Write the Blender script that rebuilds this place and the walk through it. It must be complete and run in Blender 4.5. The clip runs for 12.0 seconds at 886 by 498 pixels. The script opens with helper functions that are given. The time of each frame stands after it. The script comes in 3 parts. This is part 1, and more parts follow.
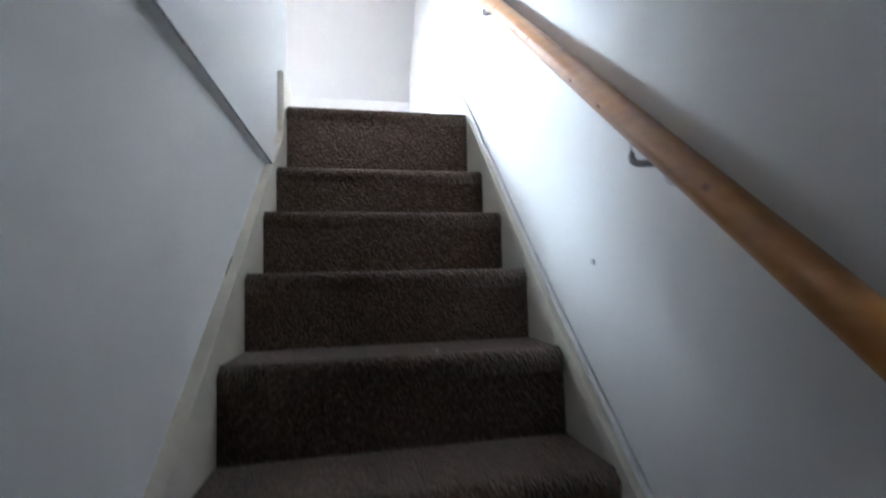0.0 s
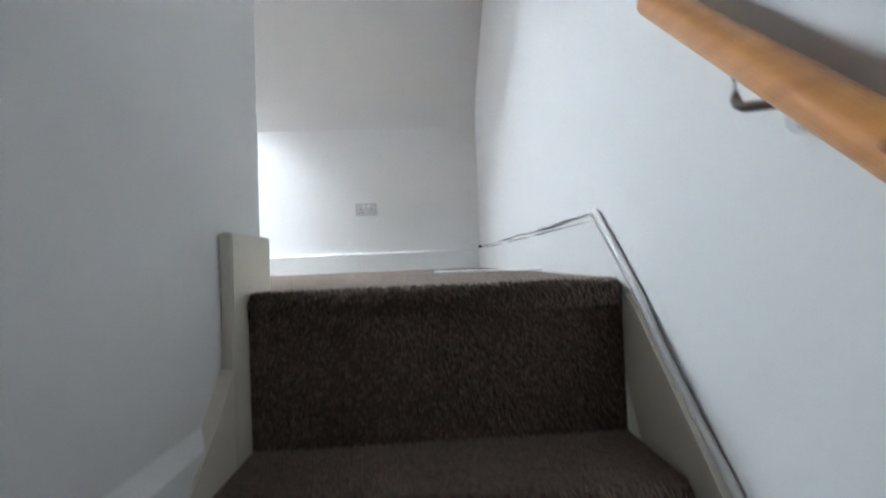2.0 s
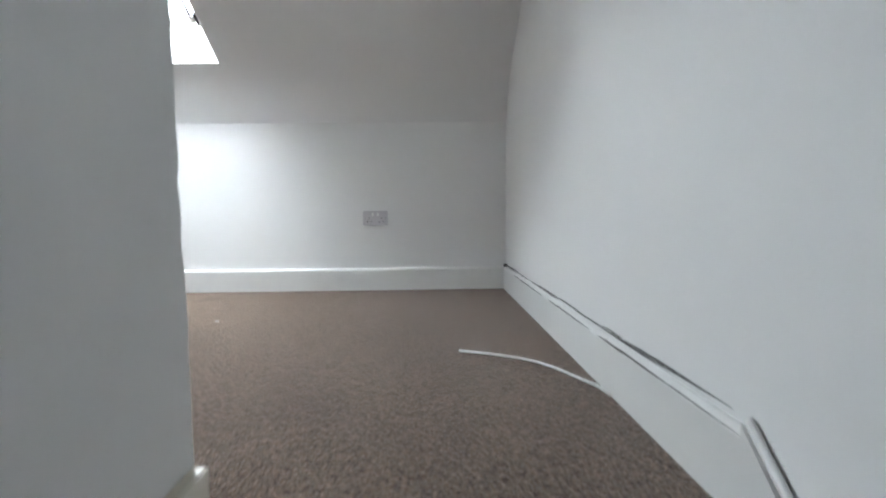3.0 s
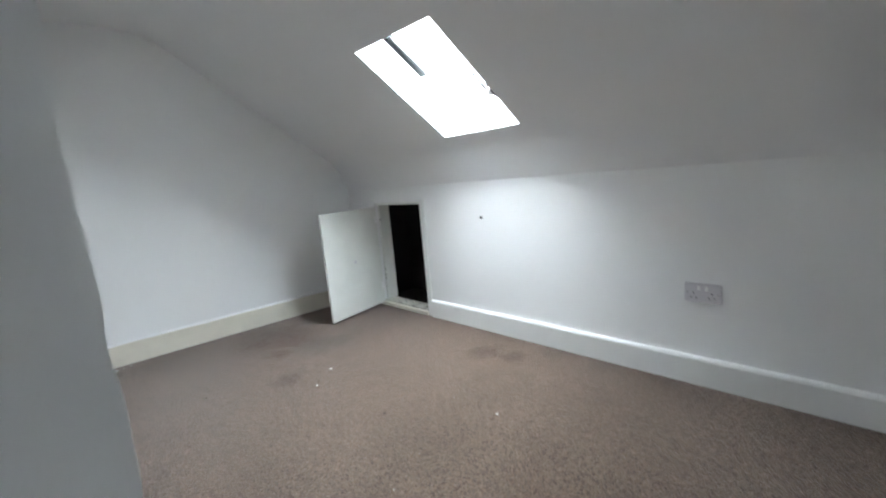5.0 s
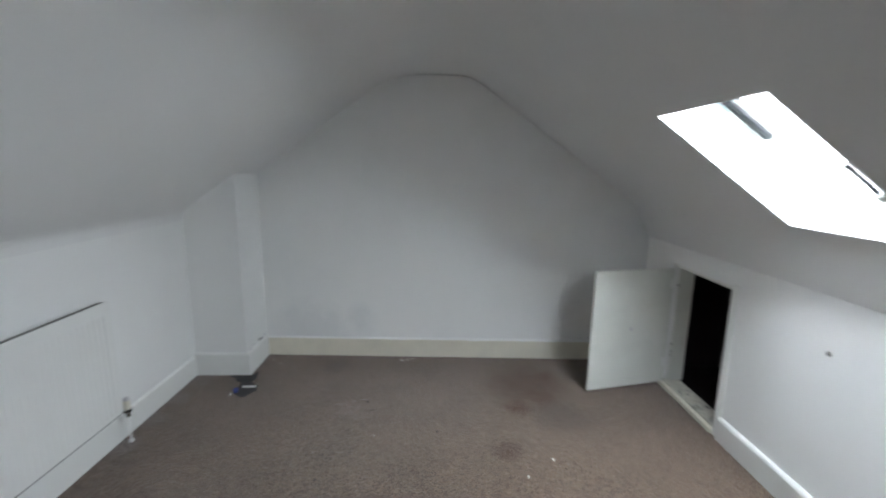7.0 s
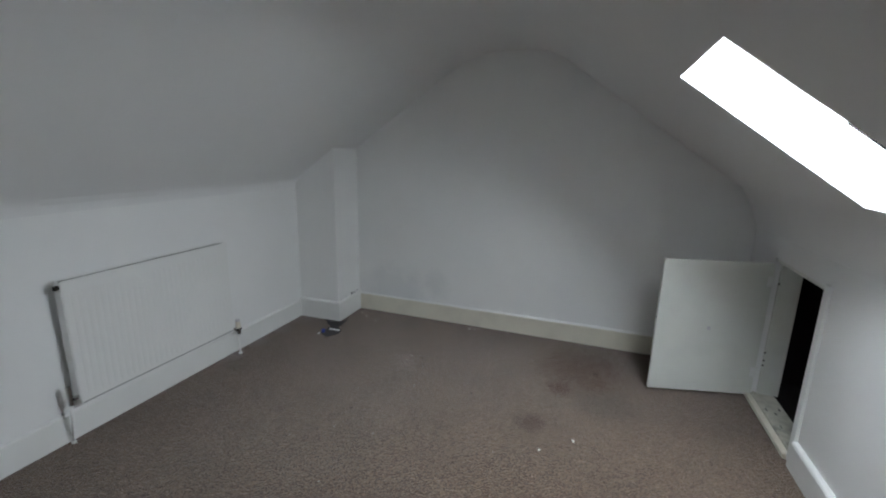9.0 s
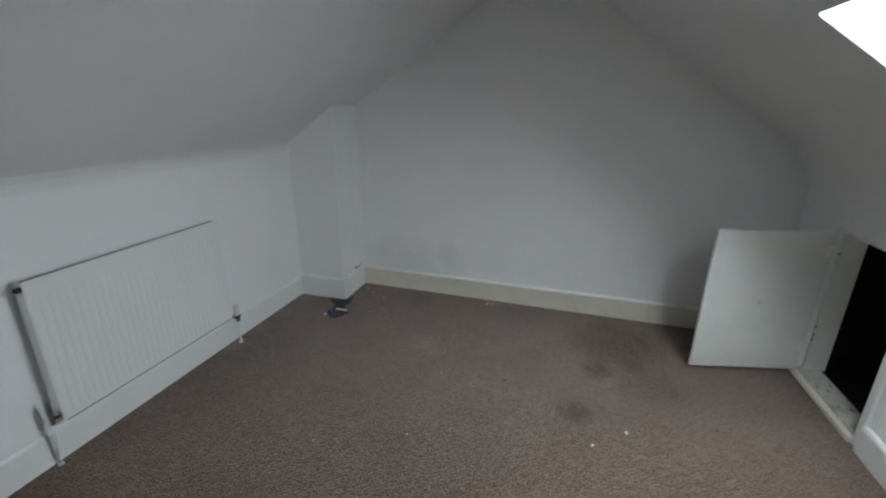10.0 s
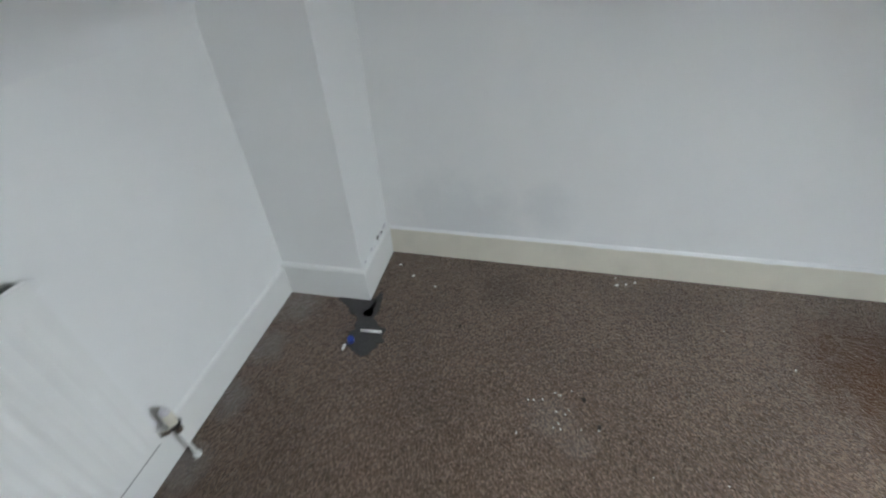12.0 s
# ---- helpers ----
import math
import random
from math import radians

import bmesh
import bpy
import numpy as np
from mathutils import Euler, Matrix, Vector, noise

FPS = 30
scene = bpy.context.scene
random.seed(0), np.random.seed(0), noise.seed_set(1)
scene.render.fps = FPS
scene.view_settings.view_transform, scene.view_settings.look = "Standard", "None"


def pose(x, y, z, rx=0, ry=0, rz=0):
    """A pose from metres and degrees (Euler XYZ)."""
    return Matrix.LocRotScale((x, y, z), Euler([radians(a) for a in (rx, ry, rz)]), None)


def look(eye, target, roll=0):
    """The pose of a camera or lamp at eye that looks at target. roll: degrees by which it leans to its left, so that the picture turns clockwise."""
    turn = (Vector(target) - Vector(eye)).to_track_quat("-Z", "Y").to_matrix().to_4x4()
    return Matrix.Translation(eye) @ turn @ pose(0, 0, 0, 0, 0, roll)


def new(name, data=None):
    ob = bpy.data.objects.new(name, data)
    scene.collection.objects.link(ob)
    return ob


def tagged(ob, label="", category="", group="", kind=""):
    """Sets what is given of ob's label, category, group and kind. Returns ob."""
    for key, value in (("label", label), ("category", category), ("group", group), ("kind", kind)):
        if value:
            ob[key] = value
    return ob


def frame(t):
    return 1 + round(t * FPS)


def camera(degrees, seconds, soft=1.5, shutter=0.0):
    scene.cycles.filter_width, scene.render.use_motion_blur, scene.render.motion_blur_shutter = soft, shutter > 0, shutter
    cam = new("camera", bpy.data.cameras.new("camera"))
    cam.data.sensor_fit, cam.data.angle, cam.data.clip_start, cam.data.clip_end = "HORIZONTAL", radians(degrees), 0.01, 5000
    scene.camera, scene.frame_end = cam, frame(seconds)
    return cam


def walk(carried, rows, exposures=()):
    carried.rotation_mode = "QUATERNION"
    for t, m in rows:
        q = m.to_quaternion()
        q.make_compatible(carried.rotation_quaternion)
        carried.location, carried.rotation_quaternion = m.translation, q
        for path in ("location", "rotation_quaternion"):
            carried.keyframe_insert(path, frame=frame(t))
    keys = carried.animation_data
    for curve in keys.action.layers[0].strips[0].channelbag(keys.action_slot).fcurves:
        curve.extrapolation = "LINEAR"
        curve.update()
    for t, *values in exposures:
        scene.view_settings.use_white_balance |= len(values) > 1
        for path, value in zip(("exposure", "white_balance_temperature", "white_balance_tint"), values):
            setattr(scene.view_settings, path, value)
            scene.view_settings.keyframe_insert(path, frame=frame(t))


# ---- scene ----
cam = camera(91.5, 12.0, soft=2.1, shutter=0.5)

PATH = [
    (0, (-0.46, -1.656, -0.69), (-0.083, 0.301, -0.529), -1.6),
    (0.5, (-0.416, -1.462, -0.521), (-0.202, 0.519, -0.344), -3.1),
    (1, (-0.415, -1.231, -0.372), (-0.125, 0.74, -0.203), -2.8),
    (1.5, (-0.431, -1.01, -0.156), (-0.399, 0.986, -0.036), -2.0),
    (2, (-0.403, -0.797, 0.045), (-0.308, 1.199, 0.106), -2.4),
    (2.5, (-0.43, -0.62, 0.265), (-0.527, 1.377, 0.214), -1.2),
    (2.7, (-0.438, -0.522, 0.334), (-0.386, 1.475, 0.237), -0.6),
    (4.3, (-0.262, -0.078, 0.855), (-1.062, 1.717, 0.484), -2.6),
    (4.5, (-0.184, -0.018, 0.929), (-1.331, 1.57, 0.524), -5.1),
    (5, (-0.205, 0.12, 1.028), (-1.644, 1.456, 0.702), -5.1),
    (5.5, (-0.285, 0.26, 1.181), (-1.9, 1.396, 0.862), -5.6),
    (6, (-0.309, 0.434, 1.272), (-2.158, 1.096, 0.896), -6.8),
    (6.5, (-0.413, 0.465, 1.425), (-2.305, 0.929, 0.97), -2.7),
    (7, (-0.427, 0.582, 1.477), (-2.391, 0.616, 1.103), 0.8),
    (7.5, (-0.4, 0.833, 1.459), (-2.328, 0.48, 1.062), 1.2),
    (9.3, (-0.381, 1.191, 1.406), (-2.223, 0.552, 0.958), 1.2),
    (9.5, (-0.395, 1.12, 1.4), (-2.241, 0.494, 0.951), 1.5),
    (10, (-0.603, 0.822, 1.435), (-2.425, 0.3, 0.797), 0.7),
    (10.5, (-0.86, 0.578, 1.383), (-2.594, 0.091, 0.513), 0.2),
    (11, (-1.244, 0.342, 1.358), (-2.847, -0.234, 0.311), -0.8),
    (11.5, (-1.626, 0.069, 1.36), (-3.229, -0.442, 0.279), -1.8),
    (12, (-2.044, -0.083, 1.33), (-3.577, -0.45, 0.099), -3.4),
]
EXPOSURES = [(0, 2.9, 5900, 13), (0.5, 2.47, 5900, 12), (1.0, 2.0, 6050, 12), (1.5, 1.6, 6200, 12), (2.0, 1.35, 6250, 12), (2.5, 1.05, 6300, 12), (2.7, 0.95, 6350, 12), (4.5, 0.48, 6500, 12), (5.0, 0.55, 6300, 11), (5.5, 0.42, 6300, 11), (6.0, 0.2, 6300, 11), (6.5, 0.12, 6350, 11), (7.0, 0.0, 6400, 12), (7.5, -0.42, 6450, 13), (9.5, -0.45, 6450, 12), (10.0, -0.4, 6450, 12), (10.5, 0.28, 6400, 11), (11.0, 0.3, 6400, 10), (12, 0.3, 6420, 11)]
walk(cam, [(t, look(eye, target, roll)) for t, eye, target, roll in PATH], EXPOSURES)

# ---- light ----
XW, YN, YS = -3.665, 2.183, -1.11          # gable, two knee walls; the east wall is x = 0, the floor z = 0
SKY_X0, SKY_X1 = -2.127, -1.572            # skylight opening in the north slope
SKY_T, SKY_B = (1.425, 1.676), (2.006, 1.262)
SLOPE = math.atan2(SKY_T[1] - SKY_B[1], SKY_B[0] - SKY_T[0])
NORMAL = Vector((0, math.sin(SLOPE), math.cos(SLOPE)))   # out through the roof
DOWN = Vector((0, math.cos(SLOPE), -math.sin(SLOPE)))    # down the roof
SKY_MID = Vector(((SKY_X0 + SKY_X1) / 2, (SKY_T[0] + SKY_B[0]) / 2, (SKY_T[1] + SKY_B[1]) / 2))

world = bpy.data.worlds.new("overcast")
scene.world = world
world.use_nodes = True
wn = world.node_tree
sky = wn.nodes.new("ShaderNodeTexSky")
sky.sky_type, sky.sun_disc, sky.sun_elevation, sky.sun_rotation = "NISHITA", False, radians(50), radians(200)
wn.nodes["Background"].inputs["Strength"].default_value = 0.15
wn.links.new(sky.outputs[0], wn.nodes["Background"].inputs["Color"])

# daylight of the overcast sky, standing in the skylight's opening
lamp_data = bpy.data.lights.new("skylight_daylight", "AREA")
lamp_data.shape, lamp_data.size, lamp_data.size_y = "RECTANGLE", 1.25, 1.25
lamp_data.energy, lamp_data.color = 240, (0.84, 0.94, 1.0)
lamp = new("skylight_daylight", lamp_data)
lamp.matrix_world = look(SKY_MID + NORMAL * 0.38 + DOWN * 0.12, SKY_MID + DOWN * 0.12)

# ---- materials ----
def material(name, colour, rough=0.6, metal=0.0, grain=0.0, grain_scale=60, bump=0.0, bump_scale=80, wear=0.0, wear_scale=2.5, tint=None):
    """Colour with slow unevenness (wear), fine grain and fine relief, in world size."""
    m = bpy.data.materials.new(name)
    m.use_nodes = True
    nt = m.node_tree
    b = nt.nodes["Principled BSDF"]
    b.inputs["Roughness"].default_value, b.inputs["Metallic"].default_value = rough, metal
    geo = nt.nodes.new("ShaderNodeNewGeometry")

    def noise_at(scale, detail=4.0):
        n = nt.nodes.new("ShaderNodeTexNoise")
        n.inputs["Scale"].default_value, n.inputs["Detail"].default_value = scale, detail
        nt.links.new(geo.outputs["Position"], n.inputs["Vector"])
        return n.outputs["Fac"]

    def mix(fac, a, c, lo=0.35, hi=0.7):
        r = nt.nodes.new("ShaderNodeMapRange")
        r.inputs["From Min"].default_value, r.inputs["From Max"].default_value = lo, hi
        nt.links.new(fac, r.inputs["Value"])
        x = nt.nodes.new("ShaderNodeMix")
        x.data_type = "RGBA"
        nt.links.new(r.outputs[0], x.inputs["Factor"])
        for src, sock in ((a, x.inputs["A"]), (c, x.inputs["B"])):
            if isinstance(src, tuple):
                sock.default_value = (*src, 1)
            else:
                nt.links.new(src, sock)
        return x.outputs["Result"]
    dark = tuple(c * (1 - wear) for c in colour) if tint is None else tint
    col = mix(noise_at(wear_scale), colour, dark, 0.45, 0.75)
    if grain:
        g = mix(noise_at(grain_scale, 2), tuple(c * (1 - grain) for c in colour), tuple(min(1, c * (1 + grain)) for c in colour), 0.3, 0.7)
        x = nt.nodes.new("ShaderNodeMix")
        x.data_type, x.inputs["Factor"].default_value = "RGBA", 0.6
        nt.links.new(col, x.inputs["A"])
        nt.links.new(g, x.inputs["B"])
        col = x.outputs["Result"]
    nt.links.new(col, b.inputs["Base Color"])
    if bump:
        bp = nt.nodes.new("ShaderNodeBump")
        bp.inputs["Strength"].default_value, bp.inputs["Distance"].default_value = bump, 0.004
        nt.links.new(noise_at(bump_scale, 5), bp.inputs["Height"])
        nt.links.new(bp.outputs[0], b.inputs["Normal"])
    return m


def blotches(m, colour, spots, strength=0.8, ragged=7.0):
    """Stains and patches of their own shape: soft spots (x, y, z, radius) with ragged noise edges, laid over the base
    colour.
    """
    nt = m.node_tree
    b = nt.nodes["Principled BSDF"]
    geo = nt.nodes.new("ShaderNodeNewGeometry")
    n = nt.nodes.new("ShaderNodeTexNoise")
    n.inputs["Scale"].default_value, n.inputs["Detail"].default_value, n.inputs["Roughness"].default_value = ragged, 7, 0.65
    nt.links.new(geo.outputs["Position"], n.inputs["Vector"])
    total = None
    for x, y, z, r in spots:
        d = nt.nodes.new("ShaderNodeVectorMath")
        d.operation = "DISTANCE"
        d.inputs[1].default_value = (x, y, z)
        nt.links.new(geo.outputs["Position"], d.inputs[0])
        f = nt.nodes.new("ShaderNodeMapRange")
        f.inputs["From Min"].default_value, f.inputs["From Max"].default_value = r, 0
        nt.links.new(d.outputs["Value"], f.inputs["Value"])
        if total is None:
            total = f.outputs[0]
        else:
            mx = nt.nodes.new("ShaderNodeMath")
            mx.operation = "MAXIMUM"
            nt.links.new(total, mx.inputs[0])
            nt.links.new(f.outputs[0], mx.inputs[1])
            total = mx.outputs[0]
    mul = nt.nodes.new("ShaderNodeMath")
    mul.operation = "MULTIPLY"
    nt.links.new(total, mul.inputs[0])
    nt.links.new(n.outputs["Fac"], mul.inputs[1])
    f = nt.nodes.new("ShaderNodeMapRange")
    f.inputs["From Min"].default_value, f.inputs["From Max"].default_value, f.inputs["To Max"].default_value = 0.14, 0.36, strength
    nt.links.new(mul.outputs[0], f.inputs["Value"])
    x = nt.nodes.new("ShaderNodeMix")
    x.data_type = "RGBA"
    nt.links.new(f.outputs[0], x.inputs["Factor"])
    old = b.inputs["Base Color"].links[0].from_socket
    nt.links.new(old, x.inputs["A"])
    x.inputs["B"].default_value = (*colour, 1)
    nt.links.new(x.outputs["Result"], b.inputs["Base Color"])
    return m


def carpet_material():
    """Brown twist-pile carpet: speckled tufts, trodden paler patches, stains and lint."""
    m = material("carpet", (0.126, 0.088, 0.065), rough=1.0, wear=0.2, wear_scale=3.0)
    nt = m.node_tree
    b = nt.nodes["Principled BSDF"]
    geo = nt.nodes.new("ShaderNodeNewGeometry")
    v = nt.nodes.new("ShaderNodeTexVoronoi")
    v.inputs["Scale"].default_value = 165
    nt.links.new(geo.outputs["Position"], v.inputs["Vector"])
    n = nt.nodes.new("ShaderNodeTexNoise")
    n.inputs["Scale"].default_value, n.inputs["Detail"].default_value = 45, 3
    nt.links.new(geo.outputs["Position"], n.inputs["Vector"])
    add = nt.nodes.new("ShaderNodeMath")
    add.operation = "SUBTRACT"
    nt.links.new(n.outputs["Fac"], add.inputs[0])
    nt.links.new(v.outputs["Distance"], add.inputs[1])
    # tufts stand in slanting rows
    rows = nt.nodes.new("ShaderNodeTexWave")
    rows.wave_type, rows.bands_direction = "BANDS", "X"
    rows.inputs["Scale"].default_value, rows.inputs["Distortion"].default_value = 22, 4.0
    rows.inputs["Detail"].default_value, rows.inputs["Detail Scale"].default_value = 2, 3
    turn = nt.nodes.new("ShaderNodeMapping")
    turn.inputs["Rotation"].default_value = (0, radians(35), radians(-32))
    nt.links.new(geo.outputs["Position"], turn.inputs["Vector"])
    nt.links.new(turn.outputs[0], rows.inputs["Vector"])
    ridged = nt.nodes.new("ShaderNodeMath")
    ridged.operation, ridged.inputs[1].default_value = "MULTIPLY_ADD", 0.15
    nt.links.new(rows.outputs["Fac"], ridged.inputs[0])
    nt.links.new(add.outputs[0], ridged.inputs[2])
    bp = nt.nodes.new("ShaderNodeBump")
    bp.inputs["Strength"].default_value, bp.inputs["Distance"].default_value = 0.9, 0.006
    nt.links.new(ridged.outputs[0], bp.inputs["Height"])
    nt.links.new(bp.outputs[0], b.inputs["Normal"])
    # flecked yarn: dark brown, mid and tan strands
    fl = nt.nodes.new("ShaderNodeTexNoise")
    fl.inputs["Scale"].default_value, fl.inputs["Detail"].default_value, fl.inputs["Roughness"].default_value = 120, 8, 0.7
    nt.links.new(geo.outputs["Position"], fl.inputs["Vector"])
    ramp = nt.nodes.new("ShaderNodeValToRGB")
    ramp.color_ramp.elements[0].position, ramp.color_ramp.elements[0].color = 0.31, (0.42, 0.40, 0.39, 1)
    ramp.color_ramp.elements[1].position, ramp.color_ramp.elements[1].color = 0.72, (2.15, 2.15, 2.15, 1)
    mid = ramp.color_ramp.elements.new(0.5)
    mid.color = (0.86, 0.84, 0.82, 1)
    cell = nt.nodes.new("ShaderNodeTexVoronoi")
    cell.inputs["Scale"].default_value = 210
    nt.links.new(geo.outputs["Position"], cell.inputs["Vector"])
    sep = nt.nodes.new("ShaderNodeSeparateColor")
    nt.links.new(cell.outputs["Color"], sep.inputs[0])
    both = nt.nodes.new("ShaderNodeMix")
    both.inputs["Factor"].default_value = 0.32
    nt.links.new(fl.outputs["Fac"], both.inputs["A"])
    nt.links.new(sep.outputs[0], both.inputs["B"])
    nt.links.new(both.outputs["Result"], ramp.inputs[0])
    mulc = nt.nodes.new("ShaderNodeMix")
    mulc.data_type, mulc.blend_type, mulc.inputs["Factor"].default_value = "RGBA", "MULTIPLY", 1.0
    nt.links.new(b.inputs["Base Color"].links[0].from_socket, mulc.inputs["A"])
    nt.links.new(ramp.outputs[0], mulc.inputs["B"])
    nt.links.new(mulc.outputs["Result"], b.inputs["Base Color"])
    b.inputs["Sheen Weight"].default_value, b.inputs["Sheen Roughness"].default_value = 0.55, 0.45
    b.inputs["Sheen Tint"].default_value = (0.66, 0.60, 0.57, 1)
    b.inputs["Specular IOR Level"].default_value = 0.1
    # rust-brown spill near the hatch, a few round spots, darker brown patches along the north knee wall and elsewhere,
    # a chalky smear
    blotches(m, (0.058, 0.021, 0.003), [(-3.22, 1.2, 0, 0.30), (-3.02, 1.28, 0, 0.2), (-3.3, 1.36, 0, 0.18), (-2.9, 1.1, 0, 0.16), (-3.2, 1.22, 0, 0.5)], 1.0, 24)
    blotches(m, (0.044, 0.020, 0.008), [(-2.48, 0.97, 0, 0.15), (-1.83, 1.88, 0, 0.15), (-1.66, 1.93, 0, 0.13)], 0.75, 22)
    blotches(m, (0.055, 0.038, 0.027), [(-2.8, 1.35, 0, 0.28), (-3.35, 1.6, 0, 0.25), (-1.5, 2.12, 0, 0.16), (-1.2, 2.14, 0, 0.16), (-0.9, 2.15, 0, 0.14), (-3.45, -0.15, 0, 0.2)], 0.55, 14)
    blotches(m, (0.19, 0.175, 0.165), [(-3.22, -1.03, 0, 0.17), (-2.98, -1.06, 0, 0.15), (-2.75, -1.07, 0, 0.14), (-2.5, -1.07, 0, 0.14)], 0.5, 12)
    blotches(m, (0.42, 0.40, 0.38), [(-2.86, 0.06, 0, 0.15), (-2.79, 0.13, 0, 0.1), (-3.56, 0.36, 0, 0.08)], 0.07, 45)
    return m


M_WALL = material("white_emulsion", (0.86, 0.86, 0.85), rough=0.75, wear=0.03, wear_scale=1.5, bump=0.06, bump_scale=140)
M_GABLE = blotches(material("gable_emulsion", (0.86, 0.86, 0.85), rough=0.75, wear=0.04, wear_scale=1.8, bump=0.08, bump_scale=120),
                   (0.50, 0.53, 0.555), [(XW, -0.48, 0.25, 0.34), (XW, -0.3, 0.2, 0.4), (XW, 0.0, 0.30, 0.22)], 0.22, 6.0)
M_CEIL = material("ceiling_emulsion", (0.84, 0.84, 0.835), rough=0.85, wear=0.03, wear_scale=1.3, bump=0.06, bump_scale=110)
M_GLOSS = material("white_gloss_paint", (0.82, 0.82, 0.80), rough=0.35, wear=0.04, wear_scale=4)
M_CREAM = material("aged_cream_gloss", (0.77, 0.725, 0.62), rough=0.4, wear=0.10, wear_scale=6, bump=0.05, bump_scale=40)
M_DOORW = material("worn_white_door_paint", (0.76, 0.77, 0.72), rough=0.45, wear=0.07, wear_scale=5, bump=0.04, bump_scale=50)
M_DIRTY = material("dirty_white_sill", (0.58, 0.56, 0.48), rough=0.6, wear=0.55, wear_scale=14, bump=0.15, bump_scale=60)
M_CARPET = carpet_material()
M_CONV = material("gap_shade_fins", (0.26, 0.26, 0.25), rough=0.55, metal=0.3, wear=0.3, wear_scale=20)
M_RAD = material("radiator_enamel", (0.83, 0.83, 0.81), rough=0.3, wear=0.02)
M_PLASTIC = material("grey_white_plastic", (0.62, 0.60, 0.62), rough=0.4, wear=0.03)
M_WHITEP = material("white_plastic", (0.85, 0.85, 0.83), rough=0.35, wear=0.03)
M_STEEL = material("dull_steel", (0.42, 0.42, 0.42), rough=0.4, metal=1.0, wear=0.25, wear_scale=30)
M_CHROME = material("worn_chrome", (0.6, 0.6, 0.6), rough=0.25, metal=1.0, wear=0.2, wear_scale=40)
M_DARK = material("void_darkness_boards", (0.022, 0.018, 0.018), rough=0.9, wear=0.3)
M_BLACK = material("black_hole", (0.015, 0.015, 0.015), rough=0.9)
M_UNDER = material("grey_underlay", (0.055, 0.052, 0.052), rough=1.0, grain=0.3, grain_scale=200, bump=0.4, bump_scale=120)
M_BLUE = material("blue_plastic", (0.02, 0.045, 0.25), rough=0.35)
M_GREYBAR = material("grey_vent_bar", (0.02, 0.021, 0.022), rough=0.5, wear=0.1)
M_CATCH = material("grey_catch_plastic", (0.03, 0.03, 0.032), rough=0.4)
for m_ in (M_GREYBAR, M_CATCH):
    m_.node_tree.nodes["Principled BSDF"].inputs["Specular IOR Level"].default_value = 0.03
M_SCRAPE_SHADE = material("scrape_and_shade_grey", (0.17, 0.165, 0.16), rough=0.9, wear=0.5, wear_scale=40, bump=0.3, bump_scale=90)
M_PANEL_SHADE = material("under_panel_shade", (0.42, 0.42, 0.41), rough=0.7, wear=0.2, wear_scale=20)
M_LINT = material("pale_lint", (0.75, 0.74, 0.70), rough=0.9)
M_SPECK = material("dark_fluff", (0.03, 0.025, 0.02), rough=1.0)


def wood_material():
    m = material("varnished_pine", (0.55, 0.26, 0.07), rough=0.4, wear=0.25, wear_scale=5)
    nt = m.node_tree
    b = nt.nodes["Principled BSDF"]
    geo = nt.nodes.new("ShaderNodeNewGeometry")
    mp = nt.nodes.new("ShaderNodeMapping")
    mp.inputs["Rotation"].default_value = (radians(-44.2), 0, 0)
    mp.inputs["Scale"].default_value = (45, 1.2, 45)
    nt.links.new(geo.outputs["Position"], mp.inputs["Vector"])
    n = nt.nodes.new("ShaderNodeTexNoise")
    n.inputs["Scale"].default_value, n.inputs["Detail"].default_value = 1.2, 4
    nt.links.new(mp.outputs[0], n.inputs["Vector"])
    r = nt.nodes.new("ShaderNodeValToRGB")
    r.color_ramp.elements[0].color, r.color_ramp.elements[0].position = (0.36, 0.130, 0.024, 1), 0.25
    r.color_ramp.elements[1].color, r.color_ramp.elements[1].position = (0.53, 0.235, 0.055, 1), 0.7
    nt.links.new(n.outputs["Fac"], r.inputs[0])
    nt.links.new(r.outputs[0], b.inputs["Base Color"])
    b.inputs["Coat Weight"].default_value, b.inputs["Coat Roughness"].default_value = 0.3, 0.28
    return m


M_WOOD = wood_material()
M_KNOT = material("pine_knot", (0.20, 0.07, 0.018), rough=0.35)
M_GLASS = bpy.data.materials.new("clear_glass")
M_GLASS.use_nodes = True
gb = M_GLASS.node_tree.nodes["Principled BSDF"]
gb.inputs["Transmission Weight"].default_value, gb.inputs["Roughness"].default_value, gb.inputs["IOR"].default_value = 1.0, 0.02, 1.45


# ---- mesh helpers ----
def part(name, bm, mat, parent=None, label="", smooth=False):
    me = bpy.data.meshes.new(name)
    bmesh.ops.recalc_face_normals(bm, faces=bm.faces)
    bm.to_mesh(me)
    bm.free()
    me.materials.append(mat)
    if smooth:
        for p in me.polygons:
            p.use_smooth = True
    ob = new(name, me)
    if parent is not None:
        ob.parent = parent
    if label:
        ob["label"] = label
    return ob


def structure(ob, label, category):
    return tagged(ob, label, category, kind="structure")


def box(x0, x1, y0, y1, z0, z1, bevel=0.0, bm=None, seg=2):
    bm = bm or bmesh.new()
    made = bmesh.ops.create_cube(bm, size=1, matrix=Matrix.Translation(((x0 + x1) / 2, (y0 + y1) / 2, (z0 + z1) / 2)) @ Matrix.Diagonal((x1 - x0, y1 - y0, z1 - z0, 1)))
    if bevel:
        edges = list({e for v in made["verts"] for e in v.link_edges})
        bmesh.ops.bevel(bm, geom=edges, offset=bevel, segments=seg, affect="EDGES")
    return bm


